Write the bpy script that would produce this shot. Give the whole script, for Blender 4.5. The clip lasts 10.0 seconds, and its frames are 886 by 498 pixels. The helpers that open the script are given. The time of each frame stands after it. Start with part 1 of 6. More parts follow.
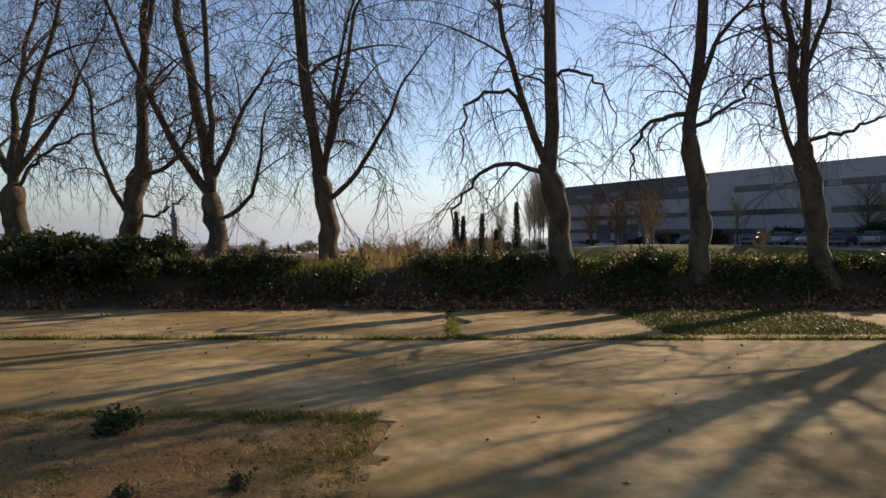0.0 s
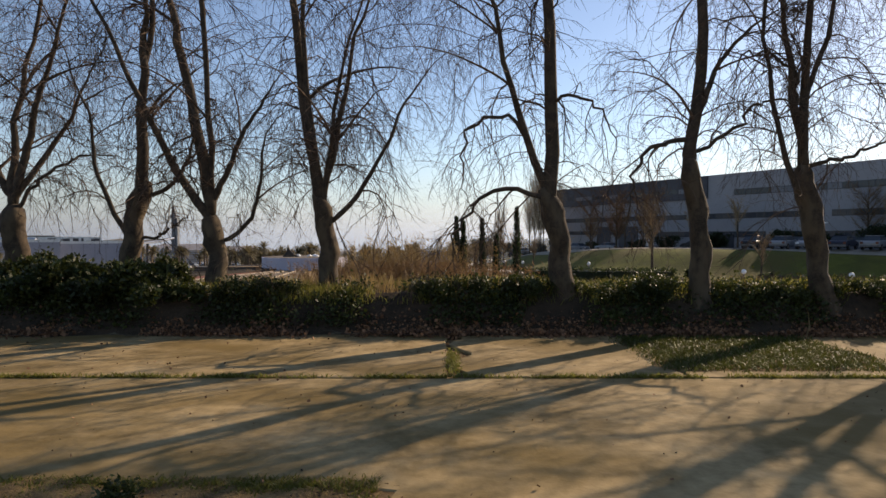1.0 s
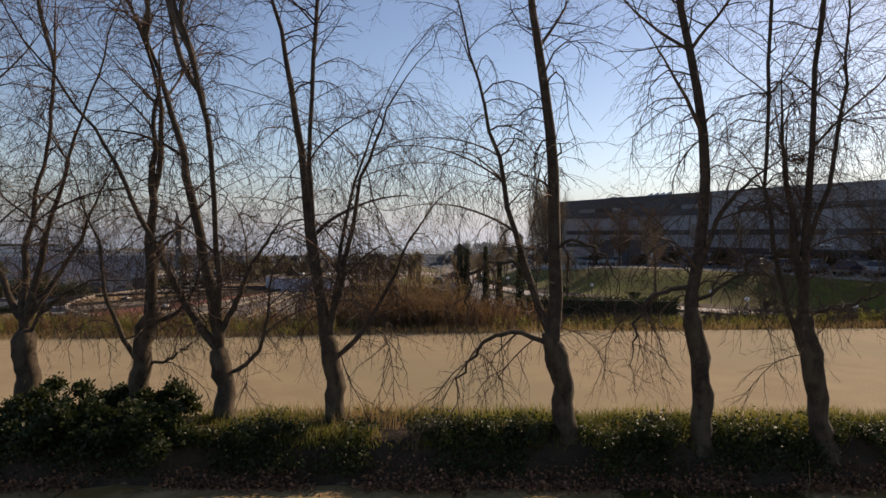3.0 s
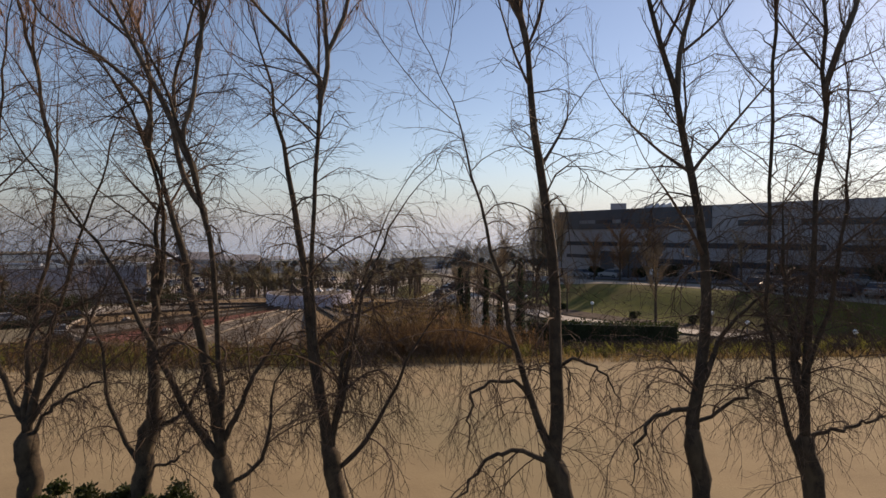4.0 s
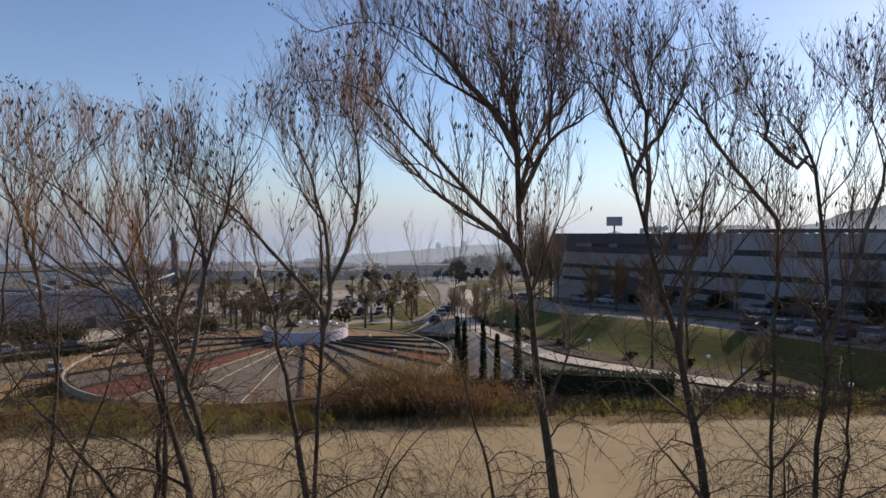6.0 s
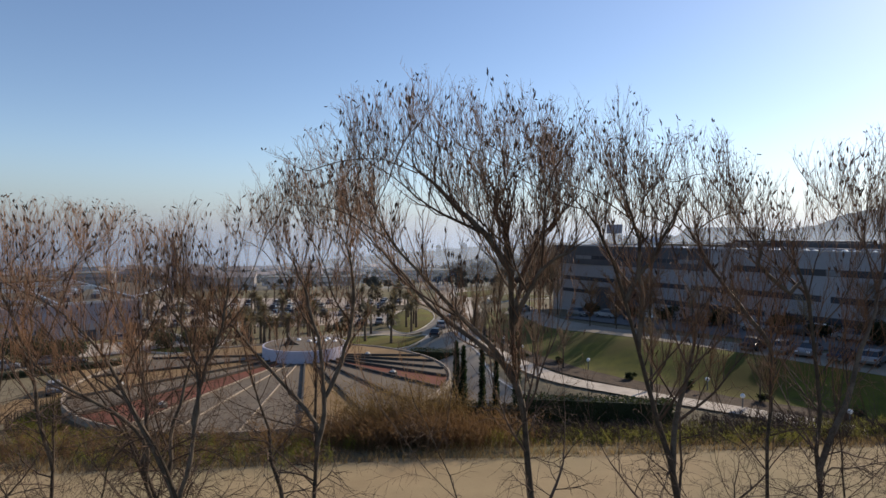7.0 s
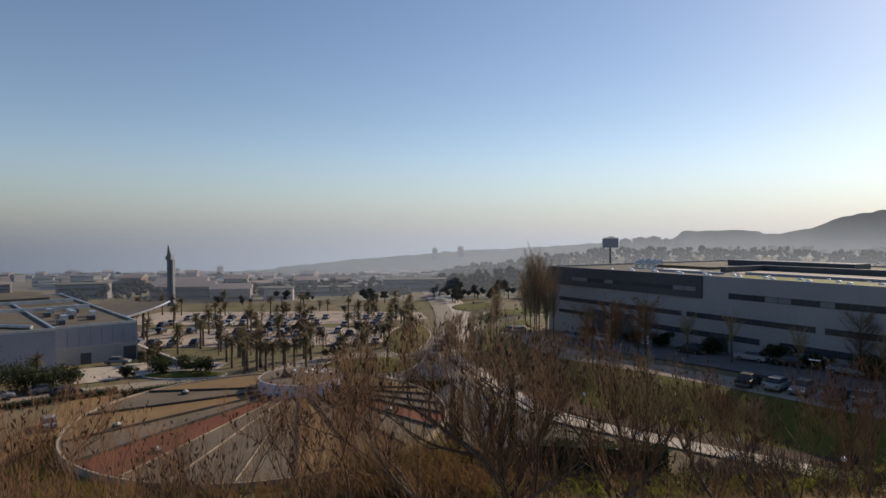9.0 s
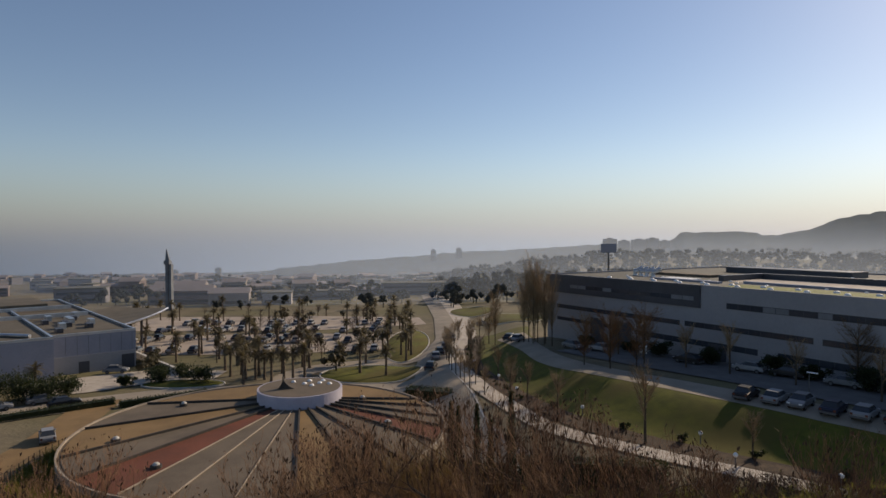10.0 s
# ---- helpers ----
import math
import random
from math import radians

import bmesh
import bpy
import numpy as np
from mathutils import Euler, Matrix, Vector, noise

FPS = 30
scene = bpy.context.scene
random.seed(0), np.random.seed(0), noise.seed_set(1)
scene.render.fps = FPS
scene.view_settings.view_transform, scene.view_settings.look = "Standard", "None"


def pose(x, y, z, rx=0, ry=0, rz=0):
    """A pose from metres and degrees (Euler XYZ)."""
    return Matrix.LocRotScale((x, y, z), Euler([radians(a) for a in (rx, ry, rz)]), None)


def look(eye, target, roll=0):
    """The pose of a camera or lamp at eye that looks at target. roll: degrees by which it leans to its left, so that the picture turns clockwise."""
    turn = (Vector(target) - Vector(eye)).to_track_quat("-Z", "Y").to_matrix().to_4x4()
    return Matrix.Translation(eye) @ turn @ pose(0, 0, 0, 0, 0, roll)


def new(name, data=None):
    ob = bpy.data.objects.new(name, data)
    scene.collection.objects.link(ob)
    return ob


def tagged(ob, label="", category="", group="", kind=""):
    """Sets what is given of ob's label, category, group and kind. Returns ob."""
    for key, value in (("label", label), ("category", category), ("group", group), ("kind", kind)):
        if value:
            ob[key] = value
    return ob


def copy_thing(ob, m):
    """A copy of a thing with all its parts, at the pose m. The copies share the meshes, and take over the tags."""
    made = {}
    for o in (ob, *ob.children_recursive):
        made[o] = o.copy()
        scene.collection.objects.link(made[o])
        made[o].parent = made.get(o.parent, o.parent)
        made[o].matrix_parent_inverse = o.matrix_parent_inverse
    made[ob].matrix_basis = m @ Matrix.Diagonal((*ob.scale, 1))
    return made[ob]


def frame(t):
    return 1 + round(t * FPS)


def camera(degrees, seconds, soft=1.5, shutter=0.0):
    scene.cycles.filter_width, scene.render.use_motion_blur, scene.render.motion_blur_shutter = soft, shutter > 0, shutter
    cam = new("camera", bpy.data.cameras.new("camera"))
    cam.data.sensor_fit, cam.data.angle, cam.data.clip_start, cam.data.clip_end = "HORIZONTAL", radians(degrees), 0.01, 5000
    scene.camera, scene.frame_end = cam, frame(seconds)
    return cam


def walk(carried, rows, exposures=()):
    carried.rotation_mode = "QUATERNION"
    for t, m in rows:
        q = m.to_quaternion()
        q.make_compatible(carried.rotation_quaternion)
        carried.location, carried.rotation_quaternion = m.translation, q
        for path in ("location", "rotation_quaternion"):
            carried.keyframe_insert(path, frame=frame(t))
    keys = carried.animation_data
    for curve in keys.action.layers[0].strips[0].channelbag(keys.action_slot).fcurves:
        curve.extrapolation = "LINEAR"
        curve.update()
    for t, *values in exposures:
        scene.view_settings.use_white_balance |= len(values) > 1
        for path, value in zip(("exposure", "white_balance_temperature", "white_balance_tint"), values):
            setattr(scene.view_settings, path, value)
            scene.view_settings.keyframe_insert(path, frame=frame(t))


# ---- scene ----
cam = camera(72.0, 10.0, soft=1.5)
PATH = [
    (0, pose(0.064, 0.005, 1.251, 88.800, 0, 0.081)),
    (0.5, pose(0.063, 0.016, 1.381, 88.773, 0, 0.086)),
    (1, pose(0.065, 0.016, 1.720, 88.762, 0, 0.096)),
    (1.5, pose(0.058, 0.010, 2.187, 88.752, 0, 0.146)),
    (2, pose(0.016, -0.026, 2.807, 88.737, 0, 0.122)),
    (3.5, pose(0.037, -0.081, 5.485, 88.572, 0, 0.470)),
    (4, pose(0.000, -0.052, 6.670, 88.564, 0, 0.392)),
    (4.5, pose(-0.041, -0.044, 7.821, 88.524, 0, 0.256)),
    (5, pose(-0.117, -0.015, 9.119, 88.524, 0, 0.081)),
    (5.5, pose(-0.176, 0.018, 10.171, 88.483, 0, -0.004)),
    (7, pose(-0.010, 0.081, 13.473, 88.592, 0, 0.037)),
    (7.5, pose(-0.009, 0.068, 14.475, 88.640, 0, -0.040)),
    (8, pose(0.013, 0.069, 15.539, 88.714, 0, -0.085)),
    (8.5, pose(-0.004, 0.048, 16.507, 88.709, 0, -0.197)),
    (9, pose(0.021, 0.033, 17.466, 88.762, 0, -0.301)),
    (9.5, pose(0.009, 0.033, 18.222, 88.796, 0, -0.388)),
    (10, pose(0.012, -0.003, 18.858, 88.847, 0, -0.441)),
]
walk(cam, PATH, exposures=[(0.0, 0.47, 7250, 18), (2.0, 0.45, 7200, 18), (3.5, 0.13, 7450, 23), (5.0, 0.18, 6850, 21), (5.5, 0.2, 6600, 20), (7.0, 0.26, 6450, 16),
                          (8.0, 0.18, 6650, 16), (10.0, -0.18, 7080, 17)])

# ---- world and sun ----
SUN_AZ, SUN_EL = 49.0, 26.5     # degrees clockwise from the view's heading, and above the horizon
world = bpy.data.worlds.new("sky")
scene.world = world
world.use_nodes = True
wn = world.node_tree.nodes
sky = wn.new("ShaderNodeTexSky")
sky.sky_type, sky.sun_disc = "NISHITA", False
sky.sun_elevation, sky.sun_rotation = radians(SUN_EL), radians(SUN_AZ)
sky.air_density, sky.dust_density, sky.ozone_density = 1.0, 0.25, 3.0
wn["Background"].inputs["Strength"].default_value = 0.112
world.node_tree.links.new(sky.outputs["Color"], wn["Background"].inputs["Color"])
sun = new("sun", bpy.data.lights.new("sun", "SUN"))
sun.data.energy, sun.data.angle, sun.data.color = 4.7, radians(0.53), (1.0, 0.87, 0.67)
sun_way = Vector((math.sin(radians(SUN_AZ)) * math.cos(radians(SUN_EL)), math.cos(radians(SUN_AZ)) * math.cos(radians(SUN_EL)), math.sin(radians(SUN_EL))))
sun.matrix_world = look(sun_way * 200, (0, 0, 0))

rng = random.Random(7)


# ---- materials ----
def mat(name, base, dark=None, rough=0.85, coarse=0.6, fine=14.0, bump=0.3, spread=0.0, metal=0.0, third=None, third_scale=0.15, stretch=1.0, grain=0.45):
    """A rough surface whose colour wanders between base and dark at a coarse and a fine scale (per metre), with relief."""
    m = bpy.data.materials.new(name)
    m.use_nodes = True
    n, ln = m.node_tree.nodes, m.node_tree.links
    bs = n["Principled BSDF"]
    bs.inputs["Roughness"].default_value, bs.inputs["Metallic"].default_value = rough, metal
    bs.inputs["Specular IOR Level"].default_value = 0.3
    dark = dark or tuple(c * 0.7 for c in base)
    geo = n.new("ShaderNodeNewGeometry")
    n1, n2 = n.new("ShaderNodeTexNoise"), n.new("ShaderNodeTexNoise")
    for k, sc, de in ((n1, coarse, 5.0), (n2, fine, 6.0)):
        ln.new(geo.outputs["Position"], k.inputs["Vector"])
        k.inputs["Scale"].default_value, k.inputs["Detail"].default_value = sc, de
        k.inputs["Roughness"].default_value = 0.62
    add = n.new("ShaderNodeMath")
    add.operation = "MULTIPLY_ADD"
    add.inputs[1].default_value = grain
    ln.new(n2.outputs["Fac"], add.inputs[0])
    ln.new(n1.outputs["Fac"], add.inputs[2])
    ramp = n.new("ShaderNodeValToRGB")
    ramp.color_ramp.elements[0].position, ramp.color_ramp.elements[1].position = 0.55, 0.9
    ramp.color_ramp.elements[0].color, ramp.color_ramp.elements[1].color = (*dark, 1), (*base, 1)
    ln.new(add.outputs[0], ramp.inputs[0])
    out = ramp.outputs["Color"]
    if third:
        n3 = n.new("ShaderNodeTexNoise")
        n3.inputs["Scale"].default_value, n3.inputs["Detail"].default_value = third_scale, 4.0
        sc3 = n.new("ShaderNodeVectorMath")
        sc3.operation = "MULTIPLY"
        sc3.inputs[1].default_value = (stretch, 1, 1)
        ln.new(geo.outputs["Position"], sc3.inputs[0])
        ln.new(sc3.outputs[0], n3.inputs["Vector"])
        r3 = n.new("ShaderNodeValToRGB")
        r3.color_ramp.elements[0].position, r3.color_ramp.elements[1].position = 0.45, 0.62
        ln.new(n3.outputs["Fac"], r3.inputs[0])
        mix = n.new("ShaderNodeMix")
        mix.data_type = "RGBA"
        ln.new(r3.outputs["Color"], mix.inputs[0])
        ln.new(out, mix.inputs[6])
        mix.inputs[7].default_value = (*third, 1)
        out = mix.outputs[2]
    if spread:
        info, hsv = n.new("ShaderNodeNewGeometry"), n.new("ShaderNodeHueSaturation")
        sp = n.new("ShaderNodeMapRange")
        sp.inputs["To Min"].default_value, sp.inputs["To Max"].default_value = 1 - spread, 1 + spread
        ln.new(info.outputs["Random Per Island"], sp.inputs[0])
        ln.new(sp.outputs[0], hsv.inputs["Value"])
        ln.new(out, hsv.inputs["Color"])
        out = hsv.outputs["Color"]
    ln.new(out, bs.inputs["Base Color"])
    if bump:
        bp = n.new("ShaderNodeBump")
        bp.inputs["Strength"].default_value, bp.inputs["Distance"].default_value = bump, 0.6 / fine
        ln.new(n2.outputs["Fac"], bp.inputs["Height"])
        ln.new(bp.outputs[0], bs.inputs["Normal"])
    return m


def leafy(name, base, dark, spread=0.35, through_light=0.35):
    """Leaves: a little light passes through them, and each has its own tone."""
    m = mat(name, base, dark, rough=0.55, coarse=1.2, fine=30, bump=0, spread=spread)
    n, ln = m.node_tree.nodes, m.node_tree.links
    tr, mx = n.new("ShaderNodeBsdfTranslucent"), n.new("ShaderNodeMixShader")
    tr.inputs["Color"].default_value = (*[min(1, c * 1.5) for c in base], 1)
    mx.inputs[0].default_value = through_light
    ln.new(n["Principled BSDF"].outputs[0], mx.inputs[1])
    ln.new(tr.outputs[0], mx.inputs[2])
    ln.new(mx.outputs[0], n["Material Output"].inputs["Surface"])
    return m


def glass(name, tint=(0.05, 0.058, 0.07), rough=0.08):
    m = mat(name, tint, tuple(c * 0.7 for c in tint), rough=rough, coarse=0.3, fine=2, bump=0)
    m.node_tree.nodes["Principled BSDF"].inputs["Specular IOR Level"].default_value = 0.3
    return m


M_BARK = mat("plane_bark", (0.082, 0.058, 0.037), (0.03, 0.022, 0.014), rough=0.9, coarse=5, fine=40, bump=0.5, third=(0.098, 0.072, 0.044), third_scale=2.6, stretch=2.2)
M_BED = mat("planting_soil", (0.085, 0.057, 0.036), (0.038, 0.027, 0.018), rough=1.0, coarse=1.2, fine=9, bump=0.9)
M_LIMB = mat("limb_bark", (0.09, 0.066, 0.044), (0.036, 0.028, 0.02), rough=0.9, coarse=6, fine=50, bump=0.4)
# Planes' paler upper bark, with sun highlights painted into the tone.
M_UPLIMB = mat("sunlit_pale_upper_bark", (0.15, 0.12, 0.088), (0.06, 0.047, 0.035), rough=0.85, coarse=5, fine=50, bump=0.3)
M_TWIG = mat("twig_bark", (0.13, 0.085, 0.057), (0.06, 0.04, 0.028), rough=0.9, coarse=3, fine=40, bump=0, spread=0.3)
M_SHOOT = mat("young_shoot_bark", (0.27, 0.148, 0.077), (0.13, 0.07, 0.038), rough=0.8, coarse=0.8, fine=40, bump=0, spread=0.35)
M_BUD = mat("dry_bud", (0.105, 0.06, 0.036), (0.05, 0.03, 0.02), coarse=3, fine=30, bump=0, spread=0.4)
M_CONCRETE = mat("stained_concrete", (0.42, 0.304, 0.15), (0.158, 0.106, 0.038), rough=0.9, coarse=1.1, fine=7, bump=0.16, third=(0.165, 0.107, 0.03), third_scale=0.6, stretch=0.6, grain=0.42)
M_SOIL = mat("dry_soil", (0.23, 0.148, 0.058), (0.055, 0.036, 0.014), rough=1.0, coarse=3.2, fine=30, bump=1.0, third=(0.12, 0.064, 0.024), third_scale=1.1, grain=0.6)
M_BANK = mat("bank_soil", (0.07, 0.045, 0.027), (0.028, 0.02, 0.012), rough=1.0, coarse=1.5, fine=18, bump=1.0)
M_SAND = mat("sandy_ground", (0.32, 0.24, 0.132), (0.25, 0.183, 0.10), rough=1.0, coarse=0.35, fine=9, bump=0.4, third=(0.25, 0.20, 0.11), third_scale=0.06)
M_GROUND = mat("dry_ground", (0.20, 0.16, 0.10), (0.105, 0.092, 0.055), rough=1.0, coarse=0.12, fine=1.6, bump=0.5, third=(0.13, 0.115, 0.055), third_scale=0.03)
M_LAWN = mat("lawn_grass", (0.112, 0.112, 0.011), (0.06, 0.061, 0.007), rough=1.0, coarse=0.5, fine=16, bump=0.7, third=(0.085, 0.07, 0.012), third_scale=0.12)
M_ROAD = mat("pale_asphalt", (0.31, 0.265, 0.208), (0.225, 0.193, 0.15), rough=0.95, coarse=0.25, fine=6, bump=0.2)
M_PATH = mat("pale_paving", (0.47, 0.415, 0.345), (0.33, 0.29, 0.24), rough=0.9, coarse=0.6, fine=5, bump=0.2)
M_KERB = mat("kerb_stone", (0.55, 0.53, 0.48), (0.40, 0.38, 0.34), coarse=0.8, fine=12)
M_LEAF = leafy("shrub_leaf", (0.045, 0.055, 0.011), (0.015, 0.021, 0.005), 0.45, 0.18)
M_GRASS = leafy("green_blade", (0.135, 0.13, 0.022), (0.06, 0.065, 0.011))
M_TURF = leafy("turf_blade", (0.088, 0.094, 0.014), (0.036, 0.042, 0.007), 0.3, 0.2)
M_STRAW = leafy("straw_blade", (0.26, 0.18, 0.075), (0.14, 0.09, 0.035))
M_REED = leafy("reed_blade", (0.20, 0.19, 0.04), (0.11, 0.105, 0.02))
M_RUST = leafy("rusty_twig", (0.20, 0.118, 0.052), (0.10, 0.06, 0.03))
M_GOLD = leafy("golden_twig", (0.23, 0.15, 0.055), (0.12, 0.078, 0.03))
M_LITTER = mat("leaf_litter", (0.26, 0.13, 0.066), (0.09, 0.044, 0.024), coarse=6, fine=60, bump=0, spread=0.55)
M_HEDGE = leafy("hedge_leaf", (0.032, 0.042, 0.013), (0.014, 0.02, 0.008))
M_CYPRESS = leafy("cypress_leaf", (0.022, 0.036, 0.012), (0.009, 0.017, 0.006))
M_PALM = leafy("palm_frond", (0.125, 0.102, 0.054), (0.064, 0.054, 0.029))
M_PALMTRUNK = mat("palm_trunk", (0.16, 0.12, 0.08), (0.07, 0.05, 0.035), coarse=3, fine=8, bump=1.0)
# Leaf tones greyed and evened out: haze is painted into them.
M_WOODS = leafy("hazed_far_woods", (0.095, 0.10, 0.09), (0.068, 0.074, 0.066), 0.12)
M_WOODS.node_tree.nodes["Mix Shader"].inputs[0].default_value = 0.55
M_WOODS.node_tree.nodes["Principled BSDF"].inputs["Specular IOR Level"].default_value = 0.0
M_PARKLEAF = leafy("park_leaf", (0.085, 0.07, 0.034), (0.044, 0.038, 0.019))
M_LOT = mat("worn_car_park", (0.40, 0.335, 0.275), (0.28, 0.235, 0.19), rough=0.95, coarse=0.15, fine=4, bump=0.2)
M_WALL = mat("white_render", (0.30, 0.293, 0.297), (0.245, 0.242, 0.248), rough=0.8, coarse=0.1, fine=2, bump=0.05)
M_PANEL = mat("dark_cladding", (0.066, 0.068, 0.078), (0.047, 0.048, 0.056), rough=0.45, coarse=0.2, fine=3, bump=0.03)
M_GLASS = glass("window_glass")
M_PALE_PANE = mat("pale_pane", (0.20, 0.205, 0.215), (0.15, 0.153, 0.16), rough=0.5, coarse=0.4, fine=4, bump=0.02)
M_ROOF = mat("grey_gravel_roof", (0.13, 0.125, 0.10), (0.085, 0.083, 0.066), coarse=0.2, fine=5, bump=0.3)
M_GREENROOF = mat("planted_roof", (0.20, 0.21, 0.05), (0.11, 0.13, 0.03), coarse=0.3, fine=7, bump=0.6)
M_METAL = mat("brushed_metal", (0.62, 0.63, 0.65), (0.45, 0.46, 0.48), rough=0.35, metal=0.9, coarse=0.5, fine=8, bump=0.02)
M_WHITE = mat("white_paint", (0.82, 0.82, 0.80), (0.72, 0.72, 0.70), rough=0.5, coarse=0.5, fine=6, bump=0.03)
M_GREYWALL = mat("blue_grey_panels", (0.27, 0.275, 0.32), (0.215, 0.225, 0.265), rough=0.6, coarse=0.15, fine=3, bump=0.03)
M_BROWNROOF = mat("brown_flat_roof", (0.135, 0.115, 0.085), (0.085, 0.075, 0.055), coarse=0.25, fine=4, bump=0.3)
M_TAN = mat("tan_roof_felt", (0.235, 0.15, 0.066), (0.165, 0.105, 0.046), coarse=0.25, fine=5, bump=0.15)
M_RIM = mat("weathered_rim", (0.36, 0.30, 0.235), (0.25, 0.205, 0.155), coarse=0.5, fine=9, bump=0.15)
M_FELT = mat("grey_roof_felt", (0.155, 0.122, 0.086), (0.105, 0.083, 0.059), coarse=0.25, fine=5, bump=0.15)
M_RED = mat("red_roof_felt", (0.165, 0.052, 0.028), (0.115, 0.04, 0.022), coarse=0.25, fine=5, bump=0.15)
M_RIB = mat("dark_rib", (0.07, 0.06, 0.05), (0.04, 0.035, 0.03), coarse=0.5, fine=5)
M_LILAC = mat("pale_lilac_wall", (0.46, 0.44, 0.50), (0.38, 0.36, 0.42), coarse=0.3, fine=4, bump=0.05)
M_TYRE = mat("tyre_rubber", (0.02, 0.02, 0.02), rough=0.8, coarse=2, fine=30)
M_POST = mat("lamp_post", (0.12, 0.12, 0.12), rough=0.5, coarse=2, fine=20, bump=0.05)
# Faint blue emission stands in for haze over hills and skyline blocks.
M_HAZE_GLOW = mat("haze_glow", (0.07, 0.08, 0.08), (0.04, 0.05, 0.05), coarse=0.006, fine=0.05, bump=0)
M_HAZE_GLOW.node_tree.nodes["Principled BSDF"].inputs["Emission Color"].default_value = (0.44, 0.49, 0.55, 1)
M_HAZE_GLOW.node_tree.nodes["Principled BSDF"].inputs["Emission Strength"].default_value = 0.12
M_HAZE_GLOW.node_tree.nodes["Principled BSDF"].inputs["Specular IOR Level"].default_value = 0.0
M_POPLAR = mat("poplar_twigs", (0.34, 0.235, 0.13), (0.18, 0.125, 0.07), coarse=2, fine=20, bump=0, spread=0.3)
# Dark concrete lifted and blued, with haze painted into its tone.
M_TOWER = mat("hazed_dark_concrete", (0.20, 0.215, 0.23), (0.12, 0.13, 0.145), coarse=0.3, fine=4, bump=0.1)
# Town walls and roofs dulled: distance haze is painted into their colours.
CITY = [mat("hazed_city_wall_" + w, c, tuple(v * 0.8 for v in c), coarse=0.08, fine=0.8, bump=0) for w, c in
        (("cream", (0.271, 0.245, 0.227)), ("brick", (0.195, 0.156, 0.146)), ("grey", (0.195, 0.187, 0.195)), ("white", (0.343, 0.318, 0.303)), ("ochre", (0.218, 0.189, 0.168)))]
M_TILE = mat("hazed_city_roof", (0.25, 0.215, 0.20), (0.20, 0.175, 0.165), coarse=0.1, fine=2, bump=0.1)
CARPAINT = []
for w, c in (("black", (0.012, 0.012, 0.014)), ("silver", (0.24, 0.245, 0.25)), ("grey", (0.16, 0.165, 0.17)), ("blue", (0.015, 0.02, 0.04)), ("red", (0.25, 0.02, 0.02))):
    pm = mat("car_paint_" + w, c, tuple(v * 0.9 for v in c), rough=0.42, coarse=0.5, fine=4, bump=0)
    pm.node_tree.nodes["Principled BSDF"].inputs["Coat Weight"].default_value = 0.15
    CARPAINT.append(pm)


